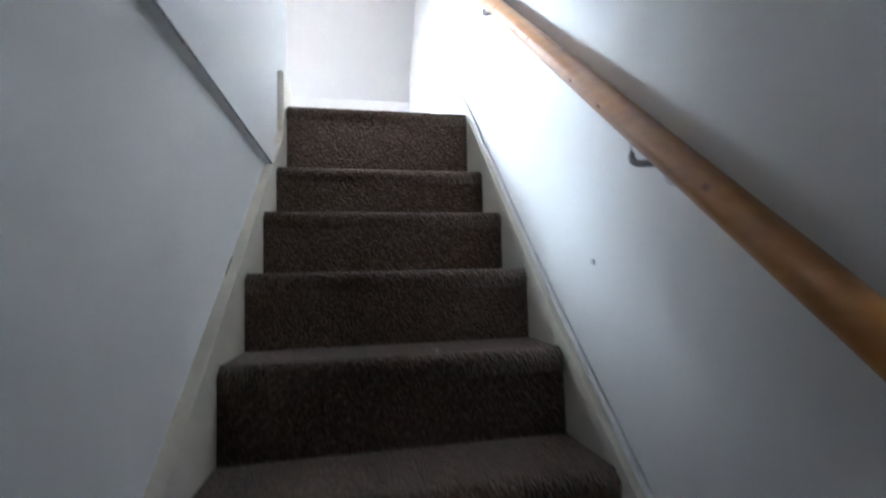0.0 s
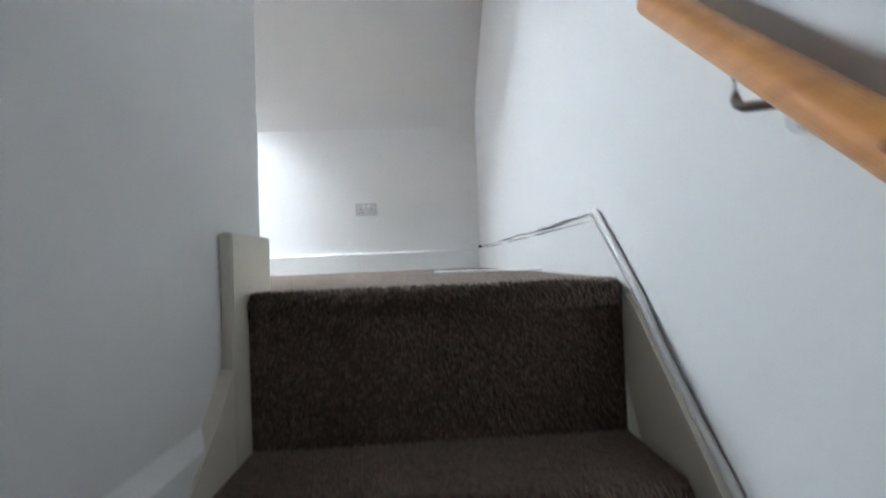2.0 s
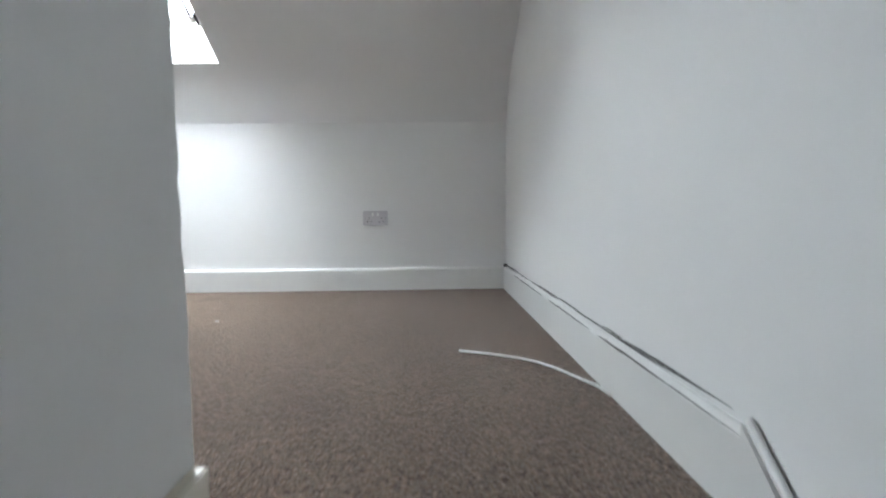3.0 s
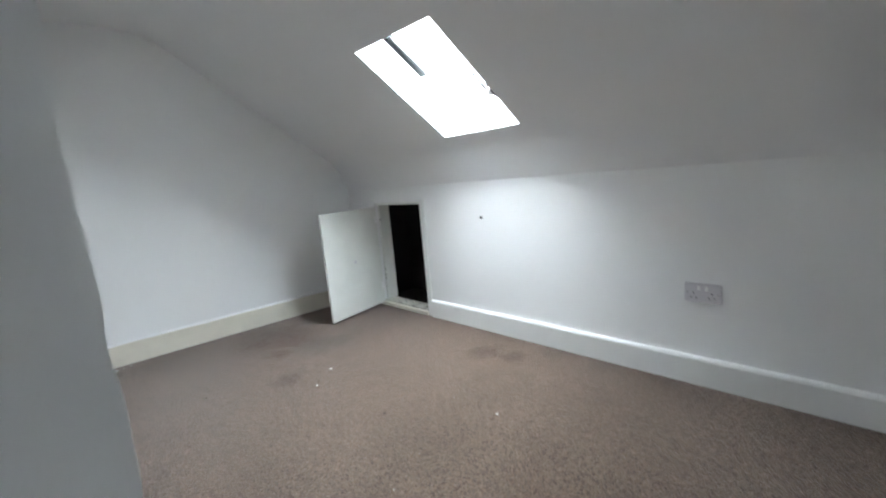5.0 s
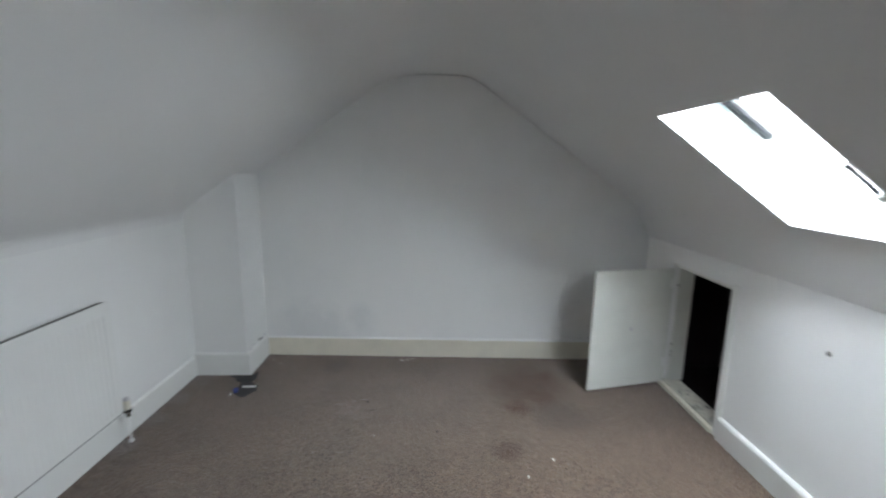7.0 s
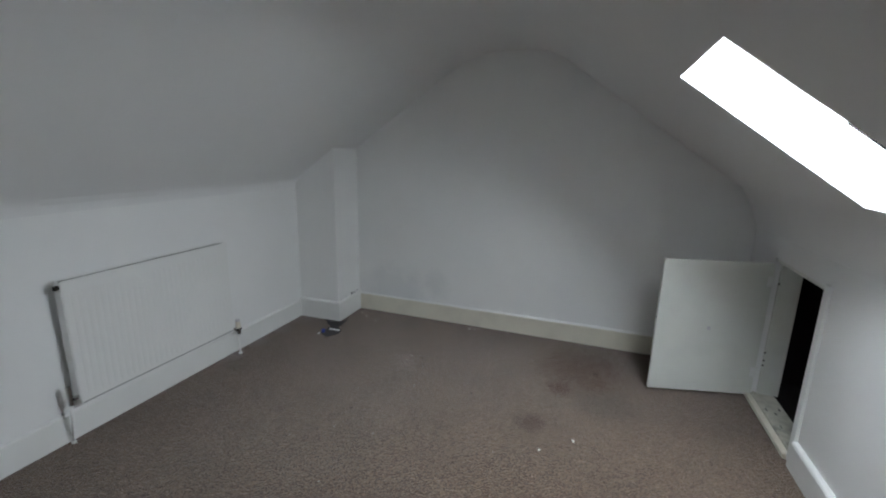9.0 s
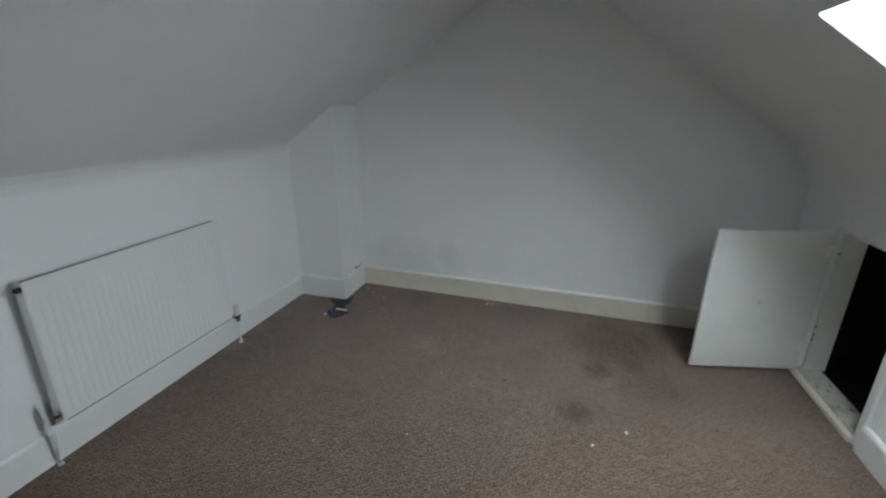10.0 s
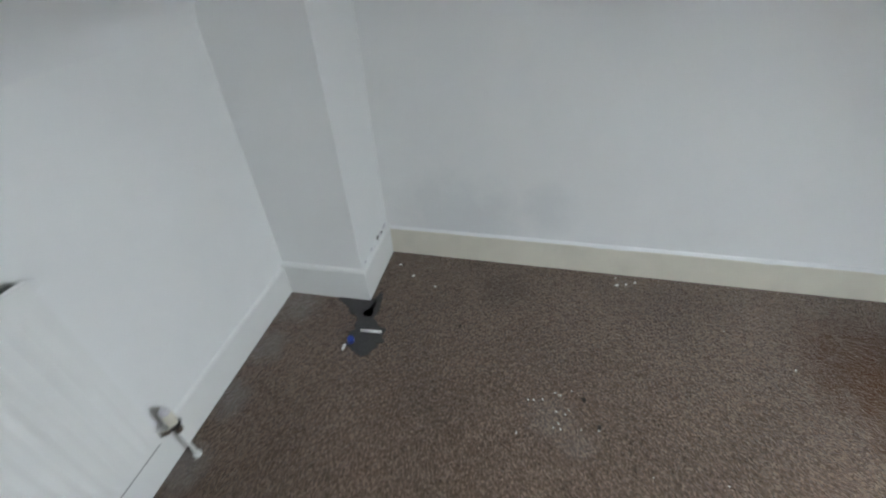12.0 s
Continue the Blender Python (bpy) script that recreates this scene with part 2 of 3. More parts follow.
def prism(points, axis, a, b, bm=None):
    """A polygon in the two other axes, drawn out along axis from a to b."""
    bm = bm or bmesh.new()

    def place(p, d):
        return {"x": (d, p[0], p[1]), "y": (p[0], d, p[1]), "z": (p[0], p[1], d)}[axis]
    lo = [bm.verts.new(place(p, a)) for p in points]
    hi = [bm.verts.new(place(p, b)) for p in points]
    n = len(points)
    bm.faces.new(lo)
    bm.faces.new(hi)
    for i in range(n):
        bm.faces.new((lo[i], lo[(i + 1) % n], hi[(i + 1) % n], hi[i]))
    return bm


def tube(points, radius, bm=None, seg=12):
    """A round bar along a bent line."""
    bm = bm or bmesh.new()
    pts = [Vector(p) for p in points]
    rings = []
    for i, p in enumerate(pts):
        d = (pts[min(i + 1, len(pts) - 1)] - pts[max(i - 1, 0)]).normalized()
        side = d.cross(Vector((0, 0, 1)))
        side = Vector((1, 0, 0)) if side.length < 0.05 else side.normalized()
        up = side.cross(d).normalized()
        rings.append([bm.verts.new(p + (side * math.cos(a) + up * math.sin(a)) * radius) for a in (2 * math.pi * k / seg for k in range(seg))])
    for r0, r1 in zip(rings, rings[1:]):
        for k in range(seg):
            bm.faces.new((r0[k], r0[(k + 1) % seg], r1[(k + 1) % seg], r1[k]))
    bm.faces.new(rings[0][::-1])
    bm.faces.new(rings[-1])
    return bm


def disc(centre, direction, radius, depth, bm=None, seg=20, r2=None):
    bm = bm or bmesh.new()
    turn = Vector(direction).to_track_quat("Z", "Y").to_matrix().to_4x4()
    bmesh.ops.create_cone(bm, cap_ends=True, segments=seg, radius1=radius, radius2=radius if r2 is None else r2, depth=depth,
                          matrix=Matrix.Translation(Vector(centre)) @ turn)
    return bm


def empty(name, at=(0, 0, 0)):
    ob = new(name)
    ob.location = at
    ob.empty_display_size = 0.1
    return ob


def arc(cx, cy, r, a0, a1, n):
    return [(cx + r * math.cos(radians(a0 + (a1 - a0) * i / n)), cy + r * math.sin(radians(a0 + (a1 - a0) * i / n))) for i in range(n + 1)]


# ---- structure ----
# inner line of knee walls and ceilings, south to north, as (y, z)
def north_z(y):
    return SKY_T[1] - (y - SKY_T[0]) * math.tan(SLOPE)


SOUTH_LINE = [(YS + 0.0015, 1.10), (YS + 0.009, 1.14), (YS + 0.03, 1.17), (YS + 0.06, 1.195)]
TOP = 2.11
ROOF = SOUTH_LINE + [(-1.0, 1.234), (-0.9, 1.302), (0.05, 1.957), (0.15, 2.022), (0.23, 2.066), (0.32, 2.095), (0.43, TOP), (0.72, TOP), (0.79, 2.103), (0.84, 2.083), (0.90, north_z(0.90)), (1.0, north_z(1.0))]
ROOF += [SKY_T, SKY_B, (2.06, north_z(2.06)), (2.10, 1.168), (2.135, 1.10), (2.162, 1.036), (YN - 0.0015, 0.985)]


def ceiling_mesh():
    """The vaulted ceiling as one plastered sheet with thickness, open at the skylight, with the splayed reveal."""
    bm = bmesh.new()
    xs = [XW - 0.1, SKY_X0, SKY_X1, 0.1]
    thick = 0.17
    inner = [[bm.verts.new((x, y, z)) for y, z in ROOF] for x in xs]
    hole = ROOF.index(SKY_T)
    outer_pts = []
    for i, (y, z) in enumerate(ROOF):
        y0, z0 = ROOF[max(i - 1, 0)]
        y1, z1 = ROOF[min(i + 1, len(ROOF) - 1)]
        d = Vector((y1 - y0, z1 - z0)).normalized()
        n = Vector((-d.y, d.x))
        if i in (hole, hole + 1):
            n = Vector((NORMAL.y, NORMAL.z))
        up = 0.09 if i == hole + 1 else 0.0      # the lower reveal is splayed
        outer_pts.append((y + n.x * thick - DOWN.y * up, z + n.y * thick - DOWN.z * up))
    outer = [[bm.verts.new((x, y, z)) for y, z in outer_pts] for x in xs]
    for i in range(3):
        for j in range(len(ROOF) - 1):
            if i == 1 and j == hole:
                continue
            bm.faces.new((inner[i][j], inner[i + 1][j], inner[i + 1][j + 1], inner[i][j + 1]))
            bm.faces.new((outer[i][j], outer[i][j + 1], outer[i + 1][j + 1], outer[i + 1][j]))
    ring = ((1, hole), (2, hole), (2, hole + 1), (1, hole + 1))
    for k in range(4):
        (a, b), (c, d) = ring[k], ring[(k + 1) % 4]
        bm.faces.new([bm.verts.new(v.co) for v in (inner[a][b], inner[c][d], outer[c][d], outer[a][b])])
    return bm


ceiling = part("ceiling", ceiling_mesh(), M_CEIL)
for p in ceiling.data.polygons:
    p.use_smooth = abs(p.normal.x) < 0.1 and not (SKY_X0 - 0.01 < p.center.x < SKY_X1 + 0.01 and abs(p.normal.dot(NORMAL)) < 0.3)
structure(ceiling, "matt white vaulted plaster ceiling with softly rounded ridge", "ceiling")

HALL = -2.67          # floor of the hall below
END = -3.5            # end wall of the hall below
structure(part("wall_east", box(0, 0.12, END - 0.12, YN + 0.12, HALL - 0.1, 2.2), M_WALL), "white painted plaster wall beside the stairs", "wall")
gable = [(YS - 0.1, -0.12), (YN + 0.1, -0.12), (YN + 0.1, 1.1), (0.8, 2.2), (0.3, 2.2), (YS - 0.1, 1.25)]
def skew_west(bm):
    """The gable runs slightly out of square: it comes in by 6 cm towards the north."""
    for v in bm.verts:
        if v.co.x < XW + 0.03:
            v.co.x += 0.06 * max(0, (v.co.y + 0.74) / 2.92)
    return bm


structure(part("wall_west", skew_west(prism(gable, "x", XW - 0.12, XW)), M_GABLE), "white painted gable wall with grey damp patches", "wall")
structure(part("wall_south", box(XW, -0.81, YS - 0.1, YS, -0.12, 1.2), M_WALL), "low white knee wall behind the radiator", "wall")

OP_X0, OP_X1, OP_Z0, OP_Z1 = -3.222, -2.63, 0.035, 0.865
bm = box(XW, OP_X0, YN, YN + 0.1, -0.12, 1.1)
box(OP_X1, 0, YN, YN + 0.1, -0.12, 1.1, bm=bm)
box(OP_X0, OP_X1, YN, YN + 0.1, OP_Z1, 1.1, bm=bm)
box(OP_X0, OP_X1, YN, YN + 0.1, -0.12, OP_Z0 - 0.03, bm=bm)
structure(part("wall_north", bm, M_WALL), "low white knee wall under the skylight", "wall")

# chimney pier in the corner, its head cut to the slope
PX, PY = -3.312, -0.74
structure(part("wall_pier", prism([(YS, 0), (PY, 0), (PY, 1.42), (YS, 1.20)], "x", XW, PX), M_WALL), "white plastered pier boxed into the corner", "wall")

# partition between stairs and room; its stair side has a proud band at floor level
WALL_END = 0.152
NOSE = [(-0.752, WALL_END), (-0.764, 0.09), (-0.81, -0.08)]      # slim tapered end of the studwork, in plan


def wall_head(y):
    return max(1.19, 1.19 + (y - YS) * 0.6905)


upper = [(END, -0.19), (-0.08, -0.19), (-0.08, wall_head(-0.08)), (-0.6, 1.53), (YS, 1.19), (END, 1.19)]
bm = prism(upper, "x", -0.81, -0.752)
rnd = random.Random(21)
knobs = [(rnd.uniform(0.1, 1.7), rnd.uniform(-0.004, 0.003), rnd.uniform(0.008, 0.025)) for _ in range(14)]


def edge_wave(z):
    """Hand-plastered arris: slow waviness with a few knocks and drips of paint."""
    return 0.004 * noise.noise((z * 3.1, 0, 7)) + 0.0015 * noise.noise((z * 17, 0, 2)) + sum(a * math.exp(-((z - c) / w) ** 2) for c, a, w in knobs)


levels = [[bm.verts.new((x, y + (edge_wave(-0.19 + 2.19 * k / 180) + 0.008 * max(0, 2.19 * k / 180 - 0.85) if i in (1, 2) else 0), -0.19 + 2.19 * k / 180))
           for i, (x, y) in enumerate([(-0.752, -0.08), (-0.752, WALL_END - 0.012)] + NOSE)] for k in range(181)]
for lo, hi in zip(levels, levels[1:]):
    for q in range(5):
        bm.faces.new((lo[q], lo[(q + 1) % 5], hi[(q + 1) % 5], hi[q]))
prism([(END, HALL - 0.1), (-0.05, HALL - 0.1), (-0.05, -0.297), (END, -0.297)], "x", -0.81, -0.753, bm)
prism([(-0.81, -0.297), (-0.732, -0.297), (-0.732, -0.215), (-0.752, -0.19), (-0.81, -0.19)], "y", END, -0.045, bm)
prism([(-0.752, -0.05)] + NOSE, "z", -0.5, -0.19, bm)
structure(part("wall_stair", bm, M_WALL), "white partition wall with a proud plaster band", "wall")

# hall below, closing the foot of the stairs
structure(part("wall_hall", box(-0.81, 0, END - 0.12, END, HALL - 0.1, 1.2), M_WALL), "plain white wall at the foot of the stairs", "wall")
structure(part("ceiling_stair", box(-0.81, 0, END, YS - 0.002, 1.17, 1.3), M_CEIL), "flat white ceiling over the stairs", "ceiling")
structure(part("floor_hall", box(-0.753, 0, END, -2.5, HALL - 0.1, HALL), M_CARPET), "brown carpet at the foot of the stairs", "floor")

# room floor in two sheets of one carpet
bm = box(XW, 0, 0.16, YN, -0.12, 0)
box(XW, -0.81, YS, 0.16, -0.12, 0, bm=bm)
box(-0.81, 0, 0.045, 0.16, -0.12, 0, bm=bm)
box(-0.81, -0.755, -0.08, 0.045, -0.12, 0, bm=bm)
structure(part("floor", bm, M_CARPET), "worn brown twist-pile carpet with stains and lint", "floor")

# eaves void behind the hatch, its darkness put into near-black boards
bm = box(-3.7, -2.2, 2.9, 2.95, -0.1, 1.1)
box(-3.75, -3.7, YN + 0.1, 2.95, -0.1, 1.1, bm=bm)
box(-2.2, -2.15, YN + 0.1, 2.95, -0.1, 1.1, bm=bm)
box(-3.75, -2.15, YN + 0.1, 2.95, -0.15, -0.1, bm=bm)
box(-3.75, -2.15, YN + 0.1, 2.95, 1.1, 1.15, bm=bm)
structure(part("wall_eaves", bm, M_DARK), "boarded eaves void painted near-black for its unlit darkness", "wall")


# ---- skirtings and trims ----
def skirting(name, line, height, mat, label, thick=0.018):
    """Skirting with an eased top, drawn along a floor line whose left side is the room."""
    prof = [(0, 0), (thick, 0), (thick, height - 0.012), (thick - 0.004, height - 0.004), (thick - 0.010, height), (0, height)]
    bm = bmesh.new()
    pts = [Vector((*p, 0)) for p in line]
    rings = []
    for i, p in enumerate(pts):
        if i == 0:
            d0 = d1 = (pts[1] - p).normalized()
        elif i == len(pts) - 1:
            d0 = d1 = (p - pts[i - 1]).normalized()
        else:
            d0, d1 = (p - pts[i - 1]).normalized(), (pts[i + 1] - p).normalized()
        n0, n1 = Vector((-d0.y, d0.x, 0)), Vector((-d1.y, d1.x, 0))
        m = (n0 + n1) / (1 + n0.dot(n1))
        rings.append([bm.verts.new(p + m * a + Vector((0, 0, h))) for a, h in prof])
    for r0, r1 in zip(rings, rings[1:]):
        for k in range(len(prof)):
            bm.faces.new((r0[k], r1[k], r1[(k + 1) % len(prof)], r0[(k + 1) % len(prof)]))
    bm.faces.new(rings[0])
    bm.faces.new(rings[-1])
    return structure(part(name, bm, mat), label, "skirting board")


skirting("baseboard_north", [(0, YN), (OP_X1 + 0.045, YN)], 0.130, M_GLOSS, "white gloss skirting board on the knee wall", thick=0.027)
skirting("baseboard_west", [(XW + 0.06, YN), (XW, PY)], 0.150, M_CREAM, "yellowed cream skirting board on the gable")
def ragged_paint(parent):
    """White wall paint lapping unevenly over the top of the cream board."""
    rnd = random.Random(5)
    bm = bmesh.new()
    rows = []
    for k in range(121):
        y = PY + 0.02 + (YN - PY - 0.04) * k / 120
        x = XW + 0.06 * (y - PY) / (YN - PY)
        low = 0.1455 - max(0, 0.012 * noise.noise((y * 5, 2.0, 0)) + 0.006 * noise.noise((y * 23, 0, 1)) + rnd.uniform(0, 0.0015))
        rows.append([bm.verts.new((x + a, y, z)) for a, z in ((0.0, 0.153), (0.0115, 0.1515), (0.0195, 0.143 if low > 0.143 else low + 0.001), (0.0192, low - 0.002))])
    for p, q in zip(rows, rows[1:]):
        for i in range(3):
            bm.faces.new((p[i], q[i], q[i + 1], p[i + 1]))
    part("paint_lap", bm, M_WALL, parent, "ragged lap of white paint")


ragged_paint(bpy.data.objects["baseboard_west"])
skirting("baseboard_pier", [(XW, PY), (PX, PY), (PX, YS)], 0.165, M_GLOSS, "white skirting board round the pier")
skirting("baseboard_south", [(PX, YS), (-0.81, YS)], 0.145, M_GLOSS, "white skirting board under the radiator", thick=0.011)
skirting("baseboard_partition", [(-0.81, YS), (-0.81, -0.3)], 0.145, M_GLOSS, "white skirting board on the partition")
east_base = skirting("baseboard_east", [(0, 0.165), (0, YN)], 0.132, M_GLOSS, "white skirting board with a torn scraped top")
# torn filler and gaps along this board's top, gap shade drawn as dark slivers
rnd = random.Random(4)
for k in range(36):
    y0 = 0.18 + k * 0.053 + rnd.uniform(-0.03, 0.03)
    z0 = 0.134 + rnd.choice((0.0, 0.005, 0.010)) + rnd.uniform(-0.001, 0.001)
    ln, th = min(rnd.uniform(0.12, 0.34), YN - 0.03 - y0), rnd.uniform(0.0012, 0.003)
    front = z0 < 0.138
    z0 = z0 - 0.010 if front else z0
    bm = prism([(y0, z0), (y0 + ln * 0.3, z0 - th), (y0 + ln, z0 - th * 0.3), (y0 + ln * 0.7, z0 + th)], "x", -0.0188 if front else -0.0025, -0.0175 if front else -0.0003)
    part("scrape", bm, M_SCRAPE_SHADE, east_base)
part("hole", disc((-0.01, YN - 0.05, 0.142), (1, 0, 0), 0.009, 0.02, seg=10), M_BLACK, east_base, "black hole in the corner")

pier_base = bpy.data.objects["baseboard_pier"]
rnd = random.Random(8)
for k in range(9):
    x = XW + 0.03 + rnd.random() * 0.3
    part("chip", box(x, x + rnd.uniform(0.008, 0.025), PY + 0.0005, PY + 0.003, 0.166 + rnd.uniform(0, 0.01), 0.178 + rnd.uniform(-0.004, 0.012)), M_SCRAPE_SHADE if k % 2 else M_PLASTIC, pier_base)
# strings beside the stairs and the end of the landing skirting
RISE, GOING, FIRST = 0.1825, 0.193, 0.288


def nosing(k):
    return (0.004, 0.0) if k == 0 else (-GOING * k, -FIRST - RISE * (k - 1))


SL = RISE / GOING
FOOT = -2.45
right = [(0.0, -0.03), (0.05, -0.12), (-0.2, -0.62), (FOOT, HALL), (FOOT - 0.15, HALL), (FOOT - 0.15, -2.37), (-1.0, -1.045), (-0.6, -0.655), (-0.3, -0.335), (-0.03, -0.05)]
structure(part("trim_string_east", prism(right, "x", -0.026, -0.001), M_CREAM), "cream painted stair string", "stair string")
left = [(-0.045, -0.12), (-0.045, -0.5), (-0.2, -0.62), (FOOT, HALL), (FOOT - 0.15, HALL), (FOOT - 0.15, -2.33), (-1.0, -0.985), (-0.5, -0.535), (-0.25, -0.305), (-0.1, -0.18)]
structure(part("trim_string_west", prism(left, "x", -0.7525, -0.728), M_CREAM), "cream painted stair string", "stair string")
bm = box(-0.751, -0.729, -0.042, 0.143, -0.5, 0.112, 0.003)
structure(part("trim_landing", bm, M_CREAM), "short cream skirting board at the landing", "skirting board")
structure(part("trim_landing_east", prism([(0.165, 0.14), (0.165, -0.1), (-0.02, -0.1), (-0.035, -0.05)], "x", -0.018, -0.001), M_GLOSS), "white skirting end cut to the stair slope", "skirting board")
caulk = [(-0.7505, y, z + 0.001 + 0.003 * noise.noise((y * 9, 0, 3))) for y, z in ((-0.22 - 0.04 * k, -0.288 - 0.04 * k * 0.9) for k in range(22))]
structure(part("trim_caulk", tube(caulk, 0.0028, seg=6), M_SCRAPE_SHADE), "torn grey caulk line above the string", "caulk")
# added dark strip stands in for the shadow line under the plaster band
band_shade = [(-0.7318, -0.05 - 0.06 * k, -0.2945 + 0.0015 * noise.noise((k * 0.7, 0, 5))) for k in range(40)]
structure(part("trim_crack", tube(band_shade, 0.0026, seg=6), M_SCRAPE_SHADE), "dark strip for the shadow line under the plaster band", "caulk")
# half-round bead on top of the east string, lifting off the wall
bead = [(-0.008, 0.165, 0.148), (-0.009, 0.06, 0.052), (-0.010, -0.03, -0.038), (-0.014, -0.09, -0.105), (-0.010, -0.17, -0.195), (-0.007, -0.3, -0.325), (-0.007, -0.6, -0.645), (-0.007, -1.0, -1.035), (-0.008, -2.4, -2.22)]
structure(part("trim_bead", tube(bead, 0.0068, seg=8), M_GLOSS, smooth=True), "white bead moulding peeling off the wall", "moulding")


# ---- staircase ----
def step_mesh(k):
    """One carpeted step: riser and tread with a full rounded nose."""
    (y, z), r = nosing(k), 0.024
    below = nosing(k + 1)[1]
    back = nosing(k - 1)[0] + 0.03 if k else 0.045
    prof = [(back, z), (y + r, z)] + arc(y + r, z - r, r, 100, 205, 7)[0:] + [(y + 0.012, z - 0.05), (y + 0.014, below - 0.01), (back, below - 0.01)]
    bm = prism(prof, "x", -0.7275, -0.0265)
    side = [e for e in bm.edges if all(abs(v.co.x + 0.7275) < 1e-4 for v in e.verts) or all(abs(v.co.x + 0.0265) < 1e-4 for v in e.verts)]
    side = [e for e in side if max(v.co.z for v in e.verts) > z - r * 1.6 and min(v.co.y for v in e.verts) < y + r * 1.2 and max(v.co.y for v in e.verts) < y + r * 1.3]
    bmesh.ops.bevel(bm, geom=side, offset=0.008, segments=2, affect="EDGES")
    return bm


stairs = empty("staircase", (-0.38, -1.2, HALL))
tagged(stairs, "steep narrow staircase with dark brown carpeted steps", "staircase")
inv = Matrix.Translation((0.38, 1.2, -HALL))
for k in range(0, 14):
    if nosing(k)[1] > HALL + 0.05:
        s = part("step", step_mesh(k), M_CARPET, stairs)
        s.matrix_parent_inverse = inv
        for p in s.data.polygons:
            p.use_smooth = p.area < 0.02 and abs(p.normal.x) < 0.5

# tufts standing on the landing's nose
bm = bmesh.new()
rnd = random.Random(7)
for i in range(1500):
    x = rnd.uniform(-0.722, -0.03)
    a = radians(rnd.uniform(80, 175))
    p = Vector((x, 0.028 + 0.024 * math.cos(a), -0.024 + 0.024 * math.sin(a)))
    n = Vector((rnd.uniform(-0.5, 0.5), math.cos(a) + rnd.uniform(-.3, .3), math.sin(a) + rnd.uniform(-.3, .3))).normalized()
    w, h = 0.0022, rnd.uniform(0.002, 0.0055)
    t = Vector((1, 0, 0)) * w
    u = n.cross(t).normalized() * w
    b3 = [bm.verts.new(p + t), bm.verts.new(p - t * 0.5 + u), bm.verts.new(p - t * 0.5 - u)]
    tip = bm.verts.new(p + n * h)
    for q in range(3):
        bm.faces.new((b3[q], b3[(q + 1) % 3], tip))
tuft = part("tufted_edge", bm, M_CARPET, stairs)
tuft.matrix_parent_inverse = inv
tagged(tuft, kind="stuff")


# ---- handrail ----
def rail_at(y):
    return Vector((-0.043, y, 0.441 + 0.976 * (y + 0.16)))


def bracket(parent, y):
    """Cranked steel bracket: rose on the wall, arm out and up to a saddle under the rail."""
    top = rail_at(y)
    wz = top.z - 0.060
    b = part("bracket", tube([(-0.043, y + 0.014, top.z - 0.012), (-0.043, y + 0.014, wz + 0.014), (-0.0425, y + 0.012, wz + 0.007), (-0.039, y + 0.008, wz + 0.003), (-0.02, y - 0.008, wz), (-0.004, y - 0.03, wz - 0.004)], 0.0055, seg=10), M_STEEL, parent, "bent steel bracket", smooth=True)
    part("wall_rose", disc((-0.004, y - 0.03, wz - 0.018), (1, 0, 0), 0.021, 0.007, r2=0.018), M_PLASTIC, b, "round grey wall plate")
    part("screw", disc((-0.009, y - 0.03, wz - 0.030), (1, 0, 0), 0.004, 0.003, seg=8), M_STEEL, b)
    d = (rail_at(0) - rail_at(-1)).normalized()
    part("saddle", tube([top + Vector((0, 0.014, -0.012)) - d * 0.025, top + Vector((0, 0.014, -0.012)) + d * 0.025], 0.006, seg=8), M_STEEL, b)


handrail = empty("handrail", tuple(rail_at(-0.16)))
tagged(handrail, "varnished pine mopstick handrail on steel wall brackets", "handrail")
hinv = Matrix.Translation(-rail_at(-0.16))
d = (rail_at(0) - rail_at(-1)).normalized()
bm = tube([rail_at(-0.172), rail_at(-2.6)], 0.0232, seg=28)
ends = [ed for ed in bm.edges if all(abs(v.co.y - rail_at(-0.172).y) < 0.05 for v in ed.verts)]
bmesh.ops.bevel(bm, geom=ends, offset=0.006, segments=3, affect="EDGES")
rail = part("rail", bm, M_WOOD, handrail, smooth=True)
rnd = random.Random(3)
for y in (-0.5, -0.66, -0.735, -0.93, -1.02, -1.22, -1.4):
    side = rnd.uniform(150, 215)
    n = (Vector((1, 0, 0)) * math.cos(radians(side)) + Vector((0, -0.69, 0.72)) * math.sin(radians(side)))
    bm = bmesh.new()
    bmesh.ops.create_uvsphere(bm, u_segments=12, v_segments=6, radius=1)
    turn = Matrix((Vector(n).cross(d), d, n)).transposed().to_4x4()
    bmesh.ops.transform(bm, matrix=Matrix.Translation(rail_at(y) + n * 0.0225) @ turn @ Matrix.Diagonal((0.0045, 0.009, 0.0009, 1)), verts=bm.verts)
    part("knot", bm, M_KNOT, handrail, "dark brown knot", smooth=True)
for y in (-0.345, -1.08, -1.85, -2.45):
    bracket(handrail, y)
for o in handrail.children:
    o.matrix_parent_inverse = hinv

# ---- skylight ----
def roof_point(x, down, out):
    return Vector((x, 0, 0)) + Vector((0, SKY_MID.y, SKY_MID.z)) + DOWN * down + NORMAL * out


